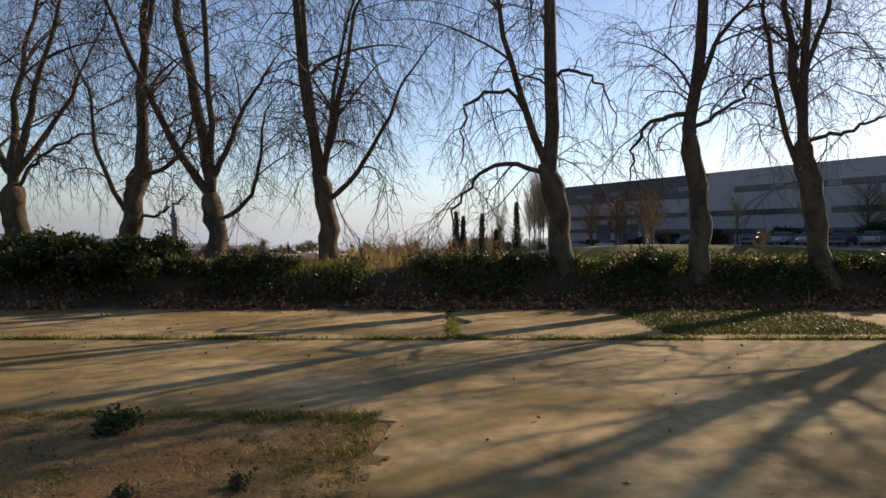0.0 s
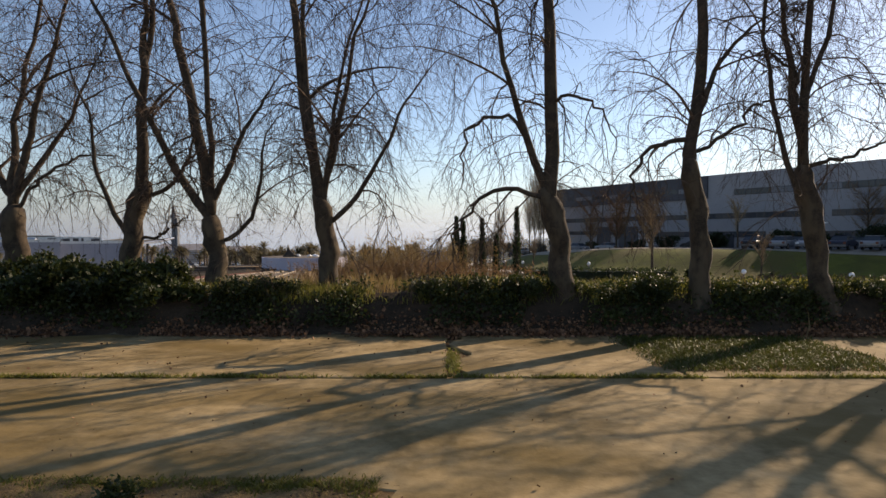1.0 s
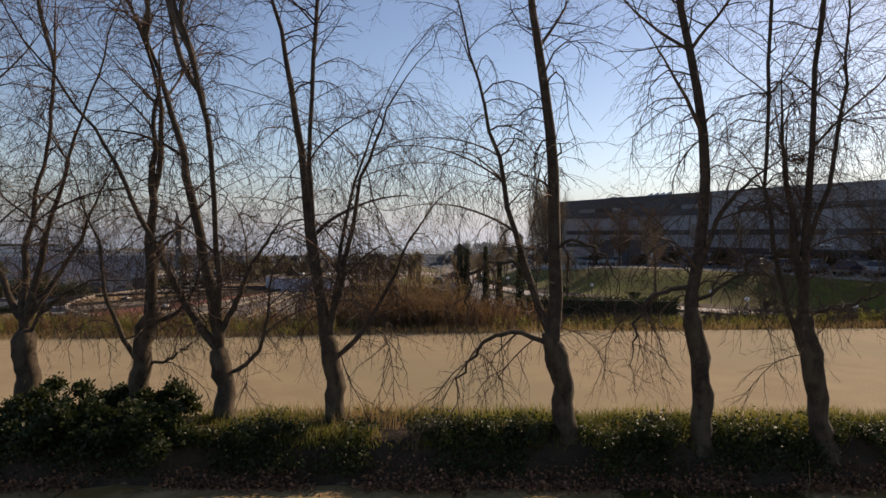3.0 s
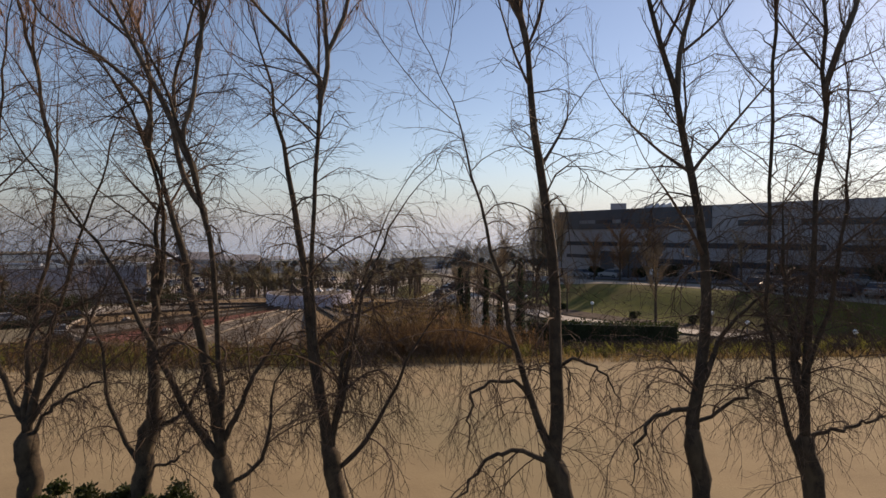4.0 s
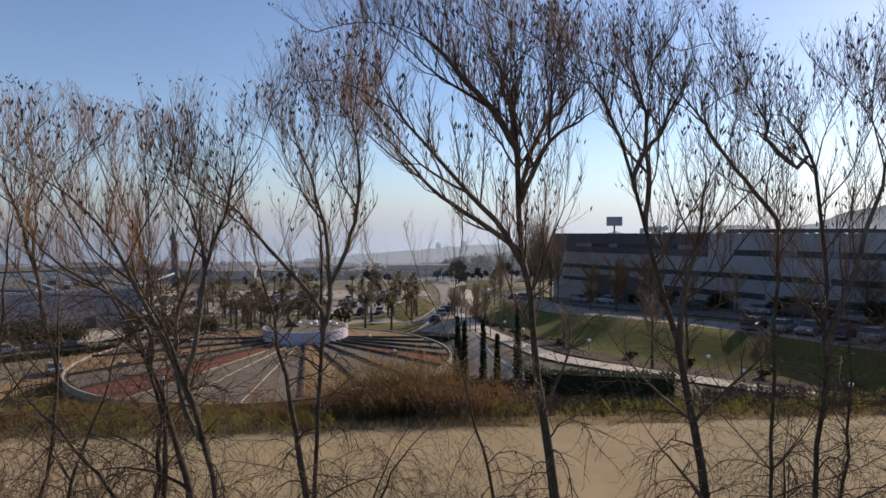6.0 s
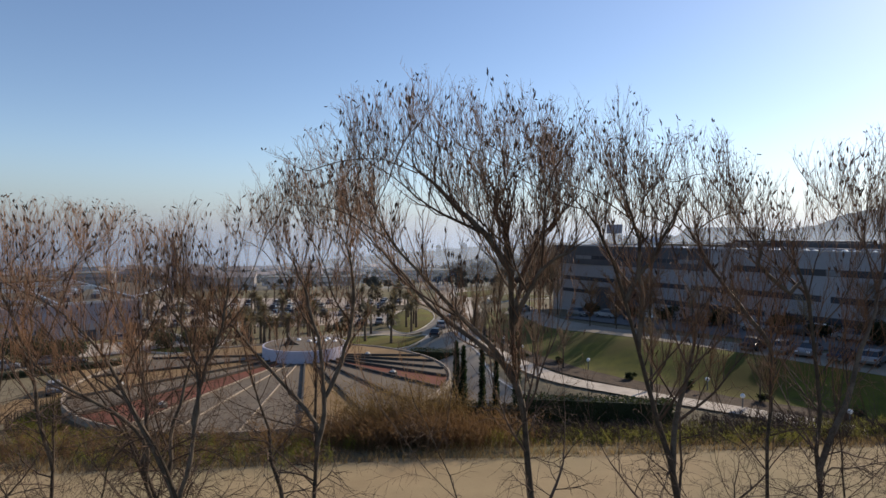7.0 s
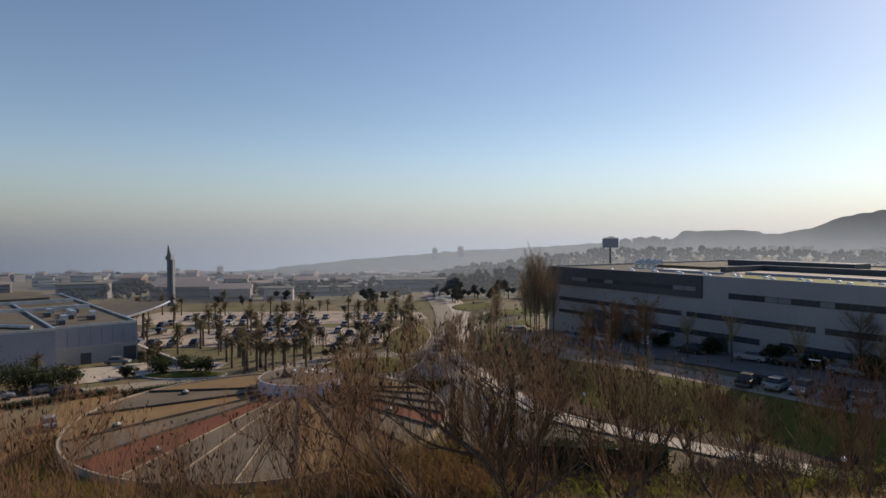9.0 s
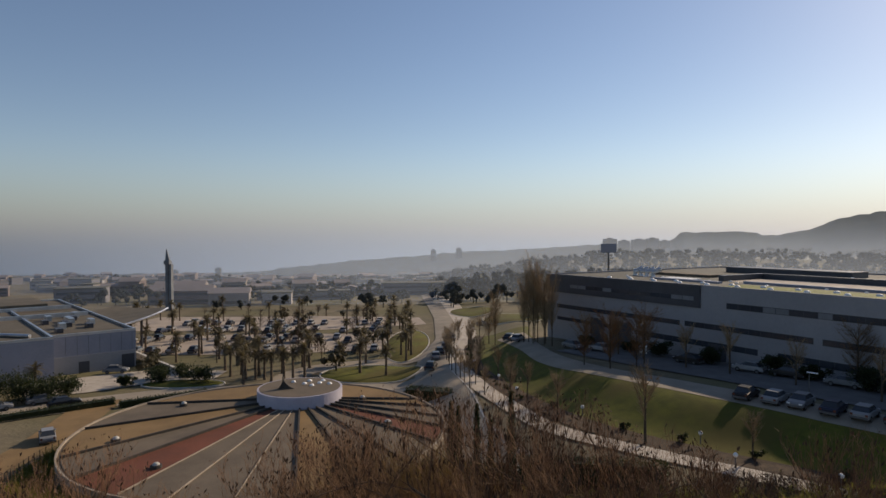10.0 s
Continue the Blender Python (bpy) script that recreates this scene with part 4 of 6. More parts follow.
for _ in range(700):
    lx, ly = lr.uniform(-9, 9), lr.uniform(2.5, 10.1)
    if lr.random() < (ly - 2) / 8:
        litter.leaf(Vector((lx, ly, 0.012)), lr.uniform(0.02, 0.05), lr, 0.0, 0.8)
tagged(part("leaf_litter", litter, M_LITTER), "dry brown fallen leaves along the slab edge", "leaves", "", "stuff")
for k in range(16):     # fallen sticks
    sx, sy, sa = lr.uniform(-8, 8), 10.25 + abs(lr.gauss(0, 0.3)), lr.uniform(-0.6, 0.6)
    sl = lr.uniform(0.4, 1.3)
    p0 = Vector((0, 0, 0))
    pts = [p0 + Vector((math.cos(sa) * sl * q / 5, math.sin(sa) * sl * q / 5, lr.gauss(0.02, 0.015))) for q in range(6)]
    st = thing("fallen_stick", sx, sy, max(0.0, float(land(sx, sy))) + 0.02, label="bare fallen stick at the bank foot", category="stick", group="fallen sticks")
    part("stick", Geo().tube(pts, [0.009, 0.008, 0.008, 0.007, 0.006, 0.004], 5), M_LIMB, st)
pale = thing("fallen_branch", 6.0, 10.0, 0.02, label="pale dead branch leaning on the bank", category="branch")
part("branch", Geo().tube([Vector((0, 0, 0)), Vector((0.3, 0.4, 0.15)), Vector((0.52, 0.8, 0.32)), Vector((0.56, 1.0, 0.52))], [0.012, 0.012, 0.01, 0.006], 5), M_STRAW, pale)


# ---- beyond the sand: scrub, hedge, cypresses ----
def scrub(name, count, place, label, material, seed, tall, knots=9):
    """A belt of leafless scrub: thin upright shoots in clumps, too many to count."""
    r, g = random.Random(seed), Geo()
    for _ in range(count):
        x, y = place(r)
        z = float(land(x, y)) - 0.05
        for _ in range(knots):
            h = tall * r.uniform(0.5, 1.1)
            d = Vector((r.gauss(0, 0.28), r.gauss(0, 0.28), 1))
            p = Vector((x + r.gauss(0, 0.35), y + r.gauss(0, 0.35), z))
            g.tube([p, p + d * h * 0.5, p + d * h + Vector((r.gauss(0, 0.15), r.gauss(0, 0.15), 0))], [0.022, 0.016, 0.005], 3, cap=False)
            for _ in range(6):
                q = p + d * h * r.uniform(0.35, 1.0)
                g.tri(q, q + Vector((r.gauss(0, 0.2), r.gauss(0, 0.2), r.uniform(0.1, 0.4))), q + Vector((0.03, 0.0, 0.05)))
    return tagged(part(name, g, material), label, "scrub", "", "stuff")


scrub("rusty_scrub", 250, lambda r: (r.gauss(-2.5, 4.2), 45.2 + abs(r.gauss(0, 3.2))), "rust-brown leafless scrub at the edge of the sand", M_RUST, 21, 2.5)
scrub("golden_thicket", 120, lambda r: (r.gauss(-3.2, 3.0), 48 + abs(r.gauss(0, 2.5))), "taller golden-brown bare thicket behind the scrub", M_GOLD, 27, 4.8, 7)
scrub("dark_scrub", 210, lambda r: (r.uniform(6, 36), 47.5 + r.uniform(0, 5.5)), "low dark brown scrub beside the sand", M_TWIG, 22, 1.25)
scrub("left_scrub", 170, lambda r: (r.uniform(-44, -8), r.uniform(42, 48)), "brown leafless scrub beside the sand", M_RUST, 23, 1.35)
scrub("green_scrub", 130, lambda r: (r.uniform(-44, -6), r.uniform(41.5, 47)), "yellow-green weedy scrub beside the sand", M_REED, 28, 1.1)
scrub("green_scrub", 120, lambda r: (r.uniform(4, 40), r.uniform(46.5, 51)), "yellow-green weedy scrub below the lawn", M_REED, 29, 1.0)
blades("field_edge_grass", 6000, lambda r: (lambda x: (x, 43.0 + 0.09 * min(x, 40) + abs(r.gauss(0, 1.6)), -2.72))(r.uniform(-46, 46)), 0.7, M_STRAW, "tall dry grass round the sandy ground", 24, 0.3, 0.02)
blades("green_edge_grass", 7000, lambda r: (lambda x: (x, 46.0 + 0.09 * min(x, 40) + abs(r.gauss(0, 2.0)), -2.9))(r.uniform(-46, 46)), 0.6, M_GRASS, "green weeds round the sandy ground", 25, 0.4, 0.03)


def cypress(x, y, h, w):
    r = random.Random(int(x * 50) + 9)
    ob = thing("cypress", x, y, float(land(x, y)), label="slim dark upright cypress", category="tree", group="slim cypresses")
    part("trunk", Geo().tube([Vector((0, 0, -0.2)), Vector((0, 0, h * 0.5)), Vector((0, 0, h * 0.95))], [0.10, 0.07, 0.02], 6), M_LIMB, ob)
    g = Geo()
    for _ in range(2200):
        t = r.random() ** 0.8
        rad = w * (min(1, t * 6) * (1 - t) ** 0.55) * r.uniform(0.55, 1.05)
        a = r.uniform(0, 6.28)
        g.leaf(Vector((math.cos(a) * rad, math.sin(a) * rad, 0.25 + t * (h - 0.3))), r.uniform(0.18, 0.36), r, 1.6, 0.35)
    part("crown", g, M_CYPRESS, ob)


for cx, ctop, cw in ((1.2, 3.4, 0.5), (1.85, 3.0, 0.42), (3.6, 3.2, 0.36), (4.9, 1.8, 0.34), (6.8, 4.3, 0.48)):
    cypress(cx, 56.5, ctop - float(land(cx, 56.5)), cw)


def hedge(x0, y0, x1, y1, high, wide, label, name="hedge", material=M_HEDGE, per=60, size=0.3):
    r = random.Random(int(x0 * 7) + int(y0))
    ln = math.hypot(x1 - x0, y1 - y0)
    ob = thing(name, (x0 + x1) / 2, (y0 + y1) / 2, float(land((x0 + x1) / 2, (y0 + y1) / 2)), math.degrees(math.atan2(y1 - y0, x1 - x0)), label=label, category="hedge")
    part("core", Geo().box(-ln / 2 + 0.1, -wide / 2 + 0.12, -0.6, ln / 2 - 0.1, wide / 2 - 0.12, high - 0.15), material, ob)
    g = Geo()
    for _ in range(int(per * ln * (high + wide))):
        f = r.random()
        u, v, w = r.uniform(-ln / 2, ln / 2), r.uniform(-wide / 2, wide / 2), r.uniform(-0.4, high)
        if f < 0.35:
            w = high + r.gauss(-0.06, 0.07)
        elif f < 0.75:
            v = r.choice((-1, 1)) * wide / 2 + r.gauss(0, 0.06)
        else:
            u = r.choice((-1, 1)) * ln / 2 + r.gauss(0, 0.06)
        g.leaf(Vector((u, v, w)), size * r.uniform(0.5, 1.1), r, 0.3)
    part("foliage", g, material, ob)
    return ob


hedge(7.5, 55.5, 20.2, 53.6, 2.9, 1.8, "tall clipped dark evergreen hedge")
hedge(-1.4, 57.6, 7.2, 55.7, 2.3, 1.7, "brownish ragged hedge beside the dark one", material=M_PARKLEAF)
hedge(-4.6, 91.5, 4.2, 89.0, 1.1, 2.6, "low clipped brown-green hedge beside the road", size=0.25)
hedge(-61, 82, -49, 92, 0.9, 1.6, "low clipped hedge along the road", size=0.25)
hedge(-47, 90, -37, 97, 1.0, 1.2, "low clipped hedge beside the disc", size=0.25)

# ---- paths and roads ----
strip("walkway", [(63.2, 27, 1.4), (47.2, 39, 1.4), (34.7, 50, 1.4), (23.0, 59, 1.4), (12.4, 68, 1.5), (6.8, 86, 1.5), (3.6, 106, 1.5), (3.9, 130, 1.5), (8, 153, 1.8), (7, 200, 3.0), (3.8, 290, 4.0)],
      M_PATH, 0.07, "pale paved walkway curving round the lawn")
strip("road_1", [(8, 60, 3.0), (3, 72, 3.0), (2.2, 86, 3.0), (-1.0, 106, 3.3), (-0.5, 125, 3.6), (3.0, 150, 3.6), (2.5, 200, 4.0), (-2, 290, 5), (-8, 420, 7)], M_ROAD, 0.05, "pale asphalt road with parked cars")
strip("road_2", [(2, 104, 3.0), (-8, 101, 3.2), (-20, 103, 3.4), (-30, 100, 3.6), (-42, 99, 4.0), (-54, 92, 4.2), (-64, 84, 4.2), (-80, 70, 4.2)], M_ROAD, 0.055, "pale asphalt road past the disc")
strip("road_3", [(0, 124, 3.0), (-12, 124, 3.0), (-24, 118, 3.0), (-28, 109, 3.0), (-24, 102, 3.0)], M_ROAD, 0.052, "pale road round the grass island")
strip("road_4", [(-47, 45, 2.6), (-46, 58, 2.8), (-47, 72, 2.8), (-50, 86, 3.0), (-52, 94, 3.0)], M_TAN, 0.058, "sandy service road curving round the disc")
strip("forecourt", [(-68, 100, 5.5), (-60, 106, 7.0), (-52, 112, 6.0), (-40, 112, 3.5)], M_PATH, 0.065, "pale paved forecourt of the panel-clad building")
strip("car_park", [(-75, 148, 14), (-40, 148, 16), (-8, 152, 12)], M_LOT, 0.045, "pale car park between the palm trees")
strip("car_park", [(-95, 190, 18), (-40, 190, 20), (-5, 195, 10)], M_LOT, 0.045, "pale car park between the palm trees")
strip("service_road", [(69, 33, 2.9), (56.5, 48.3, 2.9), (45.0, 60.2, 2.9), (34.2, 71.4, 2.9), (26.0, 81.2, 2.6), (20.6, 90.0, 2.3), (17.8, 99, 2.1), (17, 112, 2.0), (16, 135, 3.0)], M_ROAD, 0.085, "pale service road along the long building")


M_APRON = mat("dark_asphalt", (0.15, 0.144, 0.14), (0.105, 0.101, 0.098), rough=0.9, coarse=0.4, fine=8, bump=0.2)
strip("apron", [(72, 48, 7.0), (60, 61.5, 7.2), (49, 74.5, 7.2), (40, 86.5, 7.2), (32, 98, 6.8), (25, 108.5, 5.5)], M_APRON, 0.075, "dark asphalt apron along the long building", across=10)
strip("road_line", [(9.5, 62.5, 0.09), (5.7, 72.5, 0.09), (4.9, 86, 0.09), (1.9, 105, 0.09), (2.7, 125, 0.09), (6.2, 149, 0.09)], M_KERB, 0.09, "pale kerb line along the road", across=1)


def round_lawn(name, x, y, rx, ry, label, lift=0.12):
    g, n = Geo(), 48
    g.v.append(Vector((x, y, float(land(x, y)) + lift + 0.15)))
    for ring in (0.5, 0.96, 1.0):
        for k in range(n):
            a = 2 * math.pi * k / n
            px, py = x + rx * ring * math.cos(a), y + ry * ring * math.sin(a)
            g.v.append(Vector((px, py, float(land(px, py)) + (lift + 0.1 if ring < 0.9 else lift if ring < 1 else -0.1))))
    for k in range(n):
        j = (k + 1) % n
        g.f.append((0, 1 + k, 1 + j))
        for q in range(2):
            g.f.append((1 + q * n + k, 1 + (q + 1) * n + k, 1 + (q + 1) * n + j, 1 + q * n + j))
    ob = tagged(part(name, g, M_LAWN, smooth=True), label, "", "", "structure")
    part("kerb", ring_mesh(x, y, rx, ry, rx + 0.2, ry + 0.2, float(land(x, y)) - 0.6, lambda px, py: float(land(px, py)) + lift + 0.04, n), M_KERB, ob)


round_lawn("grass_island", -12.4, 112.5, 9.3, 7.6, "oval grass island with a stone kerb")
round_lawn("grass_island", 12, 215, 8, 18, "long grass island beside the road")
round_lawn("grass_island", -7.5, 147, 5.2, 24, "sloping grass strip under the palms")
round_lawn("grass_island", 22, 178, 9, 14, "dry round grass island")
round_lawn("grass_island", -44, 105, 7, 3, "shrub bed beside the forecourt")


# ---- the round striped roof ----
disc = thing("disc_building", -19.5, 69.0, 0.0, label="round low building with a striped felt roof and drum", category="building")
RIM, TOP = 20.3, -2.6
HX, HY, HR = 1.2, 11.6, 5.5          # the drum, from the disc's centre


def rim_hit(a):
    """Distance from the drum's centre to the rim in direction a."""
    b, c = HX * math.cos(a) + HY * math.sin(a), HX * HX + HY * HY - (RIM - 0.45) ** 2
    return -b + math.sqrt(b * b - c)


ring = [(RIM * math.cos(2 * math.pi * k / 96), RIM * math.sin(2 * math.pi * k / 96)) for k in range(96)]
part("wall", Geo().prism(ring, -8.0, TOP - 0.06), M_FELT, disc, smooth=False)
part("parapet", ring_mesh(0, 0, RIM - 0.14, RIM - 0.14, RIM + 0.05, RIM + 0.05, TOP - 0.5, TOP + 0.13), M_RIM, disc, "pale stone rim")
# wedges of felt between the ribs, by the ribs' directions from the drum
RIBS = [188, 211.5, 230, 242.5, 254.5, 263, 273, 282, 293, 303.5, 316, 327, 336, 347, 358]
FELTS = [M_FELT, M_TAN, M_FELT, M_RED, M_FELT, M_FELT, M_FELT, M_TAN, M_FELT, M_FELT, M_RED, M_FELT, M_FELT, M_TAN]
for i, felt in enumerate(FELTS + [M_TAN]):
    a0, a1 = (RIBS[i], RIBS[i + 1]) if i < len(FELTS) else (-2, 188)
    g, n = Geo(), max(4, int((a1 - a0) / 3))
    for k in range(n + 1):
        a = radians(a0 + (a1 - a0) * k / n)
        for q in (HR - 0.5, max(HR - 0.4, rim_hit(a))):
            g.v.append(Vector((HX + q * math.cos(a), HY + q * math.sin(a), TOP + 0.002 * (i % 2))))
    g.f += [(2 * k, 2 * k + 1, 2 * k + 3, 2 * k + 2) for k in range(n)]
    part("felt_panel", g, felt, disc, {M_RED: "red felt wedge", M_TAN: "tan felt wedge", M_FELT: "grey felt wedge"}[felt])
for i, a in enumerate(RIBS):
    w = radians(a)
    pale = i in (4, 5, 6)
    m = Matrix.Translation((HX, HY, 0)) @ Matrix.Rotation(w, 4, "Z")
    part("rib", Geo().box(HR, -0.045 if pale else -0.09, TOP, rim_hit(w), 0.045 if pale else 0.09, TOP + (0.12 if pale else 0.26), m), M_RIM if pale else M_RIB, disc)
part("drum", Geo().prism([(HX + HR * math.cos(2 * math.pi * k / 64), HY + HR * math.sin(2 * math.pi * k / 64)) for k in range(64)], TOP - 0.1, TOP + 1.55), M_LILAC, disc, "pale lilac drum wall")
part("drum_roof", Geo().prism([(HX + (HR - 0.25) * math.cos(2 * math.pi * k / 64), HY + (HR - 0.25) * math.sin(2 * math.pi * k / 64)) for k in range(64)], TOP + 1.5, TOP + 1.58), M_FELT, disc)


def dome(parent, x, y, z, r0, material, name="skylight"):
    g, n = Geo(), 10
    for j in range(4):
        w = j / 3 * math.pi / 2
        for k in range(n):
            a = 2 * math.pi * k / n
            g.v.append(Vector((x + r0 * math.cos(w) * math.cos(a), y + r0 * math.cos(w) * math.sin(a), z + r0 * 0.7 * math.sin(w))))
    g.f += [(j * n + k, j * n + (k + 1) % n, (j + 1) * n + (k + 1) % n, (j + 1) * n + k) for j in range(3) for k in range(n)]
    return part(name, g, material, parent, "white domed skylight", smooth=True)


for dx, dy in ((-1.5, 2.6), (0.6, 3.2), (2.4, 3.4), (1.4, 0.6), (3.6, 1.6), (0.2, 1.6), (2.2, 2.0)):
    dome(disc, HX + dx, HY + dy, TOP + 1.58, 0.34, M_WHITE)
for dx, dy in ((-14.3, -5.2), (-6.7, -12.6), (-12.8, 8.3), (13.7, 0.6), (9.5, 11.2)):
    part("vent_base", Geo().tube([Vector((dx, dy, TOP)), Vector((dx, dy, TOP + 0.3))], [0.55, 0.5], 10), M_RIB, disc)
    dome(disc, dx, dy, TOP + 0.3, 0.34, M_KERB, "roof_vent")
fin = Geo()     # the dark curved fin on the drum
for k in range(9):
    t = k / 8
    w, h = 1.05 * (1 - t) ** 2.4 + 0.05, TOP + 1.58 + 1.55 * t
    off = -1.6 - 0.75 * t + 0.35 * t * t
    fin.v += [Vector((HX + off - w, HY - 1.2, h)), Vector((HX + off + w, HY - 1.2, h)), Vector((HX + off + w, HY - 0.8, h)), Vector((HX + off - w, HY - 0.8, h))]
fin.f += [(4 * k + a, 4 * k + (a + 1) % 4, 4 * k + 4 + (a + 1) % 4, 4 * k + 4 + a) for k in range(8) for a in range(4)] + [(35, 34, 33, 32)]
part("fin", fin, M_RIB, disc, "dark curved fin", smooth=False)


# a post fence round the disc's low side, with a rough hedge inside it
fence = thing("fence", -19.5, 69.0, 0.0, label="low fence of dark posts and rails round the disc", category="fence")
fpts = []
for k in range(34):
    a = radians(158 + k * 2.6)
    fx, fy = 24.6 * math.cos(a), 24.6 * math.sin(a)
    fz = float(land(fx - 19.5, fy + 69.0))
    fpts.append(Vector((fx, fy, fz)))
    part("post", Geo().tube([Vector((fx, fy, fz - 0.2)), Vector((fx, fy, fz + 1.1))], [0.05, 0.05], 6), M_LIMB, fence)
for h in (0.5, 1.0):
    part("rail", Geo().tube([p + Vector((0, 0, h)) for p in fpts], [0.025] * len(fpts), 5), M_LIMB, fence)
scrub("ditch_weeds", 260, lambda r: (lambda a, q: (-19.5 + q * math.cos(a), 69.0 + q * math.sin(a)))(radians(r.uniform(160, 250)), r.uniform(20.8, 24.2)), "rough olive weeds in the ditch round the disc", M_GRASS, 41, 0.7)


# ---- the long white building on the slope ----
hall = thing("long_building", 23.0, 127.7, 0.0, math.degrees(math.atan2(-0.859, 0.512)), label="long white three-storey building with dark window bands", category="building")
# local x runs along the facade towards the viewer, local y into the building
LEN, DEEP, ROOF = 84.0, 58.0, 10.85
part("wall", Geo().box(0, 0, -6, LEN, DEEP, ROOF), M_WALL, hall)
for px0, py0, px1, py1 in ((0, 0, LEN, 0.35), (0, DEEP - 0.35, LEN, DEEP), (0, 0.35, 0.35, DEEP - 0.35), (LEN - 0.35, 0.35, LEN, DEEP - 0.35)):
    part("parapet", Geo().box(px0 - 0.003, py0 - 0.003, ROOF, px1 + 0.003, py1 + 0.003, ROOF + 0.35), M_WALL, hall)
part("roof", Geo().box(0.35, 0.35, ROOF, LEN - 0.35, DEEP - 0.35, ROOF + 0.06), M_ROOF, hall)
part("planted_roof", Geo().box(38, 0.8, ROOF + 0.06, LEN - 1, 9, ROOF + 0.14), M_GREENROOF, hall, "yellow-green planted roof strip")
part("planted_roof", Geo().box(50, 34, ROOF + 0.06, LEN - 1, DEEP - 1, ROOF + 0.14), M_GREENROOF, hall, "yellow-green planted roof strip")
part("cladding", Geo().box(-0.03, -0.28, 7.55, 36.5, 0.0, ROOF + 0.30), M_PANEL, hall, "dark cladding band under the roof")
part("cladding", Geo().box(-0.28, 0.0, 7.55, 0.0, 30, ROOF + 0.30), M_PANEL, hall, "dark cladding band under the roof")


def window_band(s0, s1, z0, z1, out=0.0, bay=1.9):
    band = part("window", Geo().box(s0, -0.06 - out, z0, s1, 0.1, z1), M_PANEL, hall, "dark ribbon window")
    n = max(1, round((s1 - s0) / bay))
    w = (s1 - s0) / n
    for k in range(n):
        part("pane", Geo().box(s0 + k * w + 0.06, -0.09 - out, z0 + 0.07, s0 + (k + 1) * w - 0.06, -0.05 - out, z1 - 0.07), M_PALE_PANE if (k * 7 + int(s0)) % 11 in (2, 3, 7) and z0 > 7 else M_GLASS, band)


window_band(7.0, 35.5, 8.55, 9.35, 0.24, 2.2)
window_band(41.0, 83.0, 7.85, 8.75)
window_band(3.0, 32.6, 4.35, 5.15)
window_band(33.6, 53.8, 4.35, 5.2)
window_band(55.0, 83.0, 4.35, 5.2)
window_band(3.0, 20.0, 1.9, 2.6)
window_band(24.0, 46.0, 1.5, 2.4)
window_band(49.0, 83.0, 1.4, 2.4)
# Flat dark panels: the shade inside each entrance recess is only painted.
for q0, q1 in ((12.5, 16.0), (18, 22.5), (38, 41), (60, 63)):
    part("entrance", Geo().box(q0, -0.1, -3, q1, 0.1, 2.2 if q0 > 30 else 3.4), M_PANEL, hall, "flat dark panel painted as an entrance recess in shade")
# roof plant: patio walls, light strips, duct stack, skylights
for bx0, by0, bx1, by1, bz, bm_ in ((30, 26, 62, 27, 1.0, M_PANEL), (30, 14, 31, 26, 1.0, M_PANEL), (62, 14, 63, 27, 1.0, M_PANEL), (64, 10, 74, 12, 0.9, M_METAL), (10, 20, 24, 24, 0.5, M_FELT), (20, 8, 34, 9.2, 0.35, M_GREYWALL),
                                    (36, 12, 60, 13, 0.4, M_GREYWALL), (66, 16, 82, 17, 0.5, M_GREYWALL), (14, 40, 40, 46, 1.2, M_PANEL), (20, 10.5, 27, 13.5, 0.25, M_WHITE), (68, 3.2, 68.3, 9.5, 1.0, M_METAL), (68, 3.2, 79, 3.5, 1.0, M_METAL), (31, 14.5, 62, 25.5, 0.02, M_PATH)):
    part("roof_plant", Geo().box(bx0, by0, ROOF + 0.06, bx1, by1, ROOF + 0.06 + bz), bm_, hall)
for k in range(4):
    part("duct", Geo().tube([Vector((11 + k * 1.5, 14, ROOF)), Vector((11 + k * 1.5, 14, ROOF + 0.9)), Vector((12.2 + k * 1.5, 15, ROOF + 1.6))], [0.5, 0.5, 0.5], 10), M_METAL, hall, "slanted metal duct")
for k in range(26):
    dome(hall, 14 + k * 2.65, 3.4 + (k % 2) * 2.6, ROOF + 0.13, 0.46, M_WHITE)
for k in range(24):
    dome(hall, 12 + k * 2.9, 10.5 + (k * 7 % 5) * 0.9, ROOF + 0.06, 0.3, M_WHITE)
for k in range(10):
    dome(hall, 40 + k * 4.2, 40 + (k % 3) * 4, ROOF + 0.12, 0.4, M_WHITE)

sign = thing("billboard", 56.0, 200.0, -6.0, -14, label="grey billboard on a single tall post", category="billboard")
part("post", Geo().tube([Vector((0, 0, 0)), Vector((0, 0, 19.8))], [0.35, 0.3], 10), M_POST, sign)
part("panel", Geo().box(-2.5, -0.25, 19.6, 2.5, 0.25, 22.6), M_GREYWALL, sign, bevel=0.05)

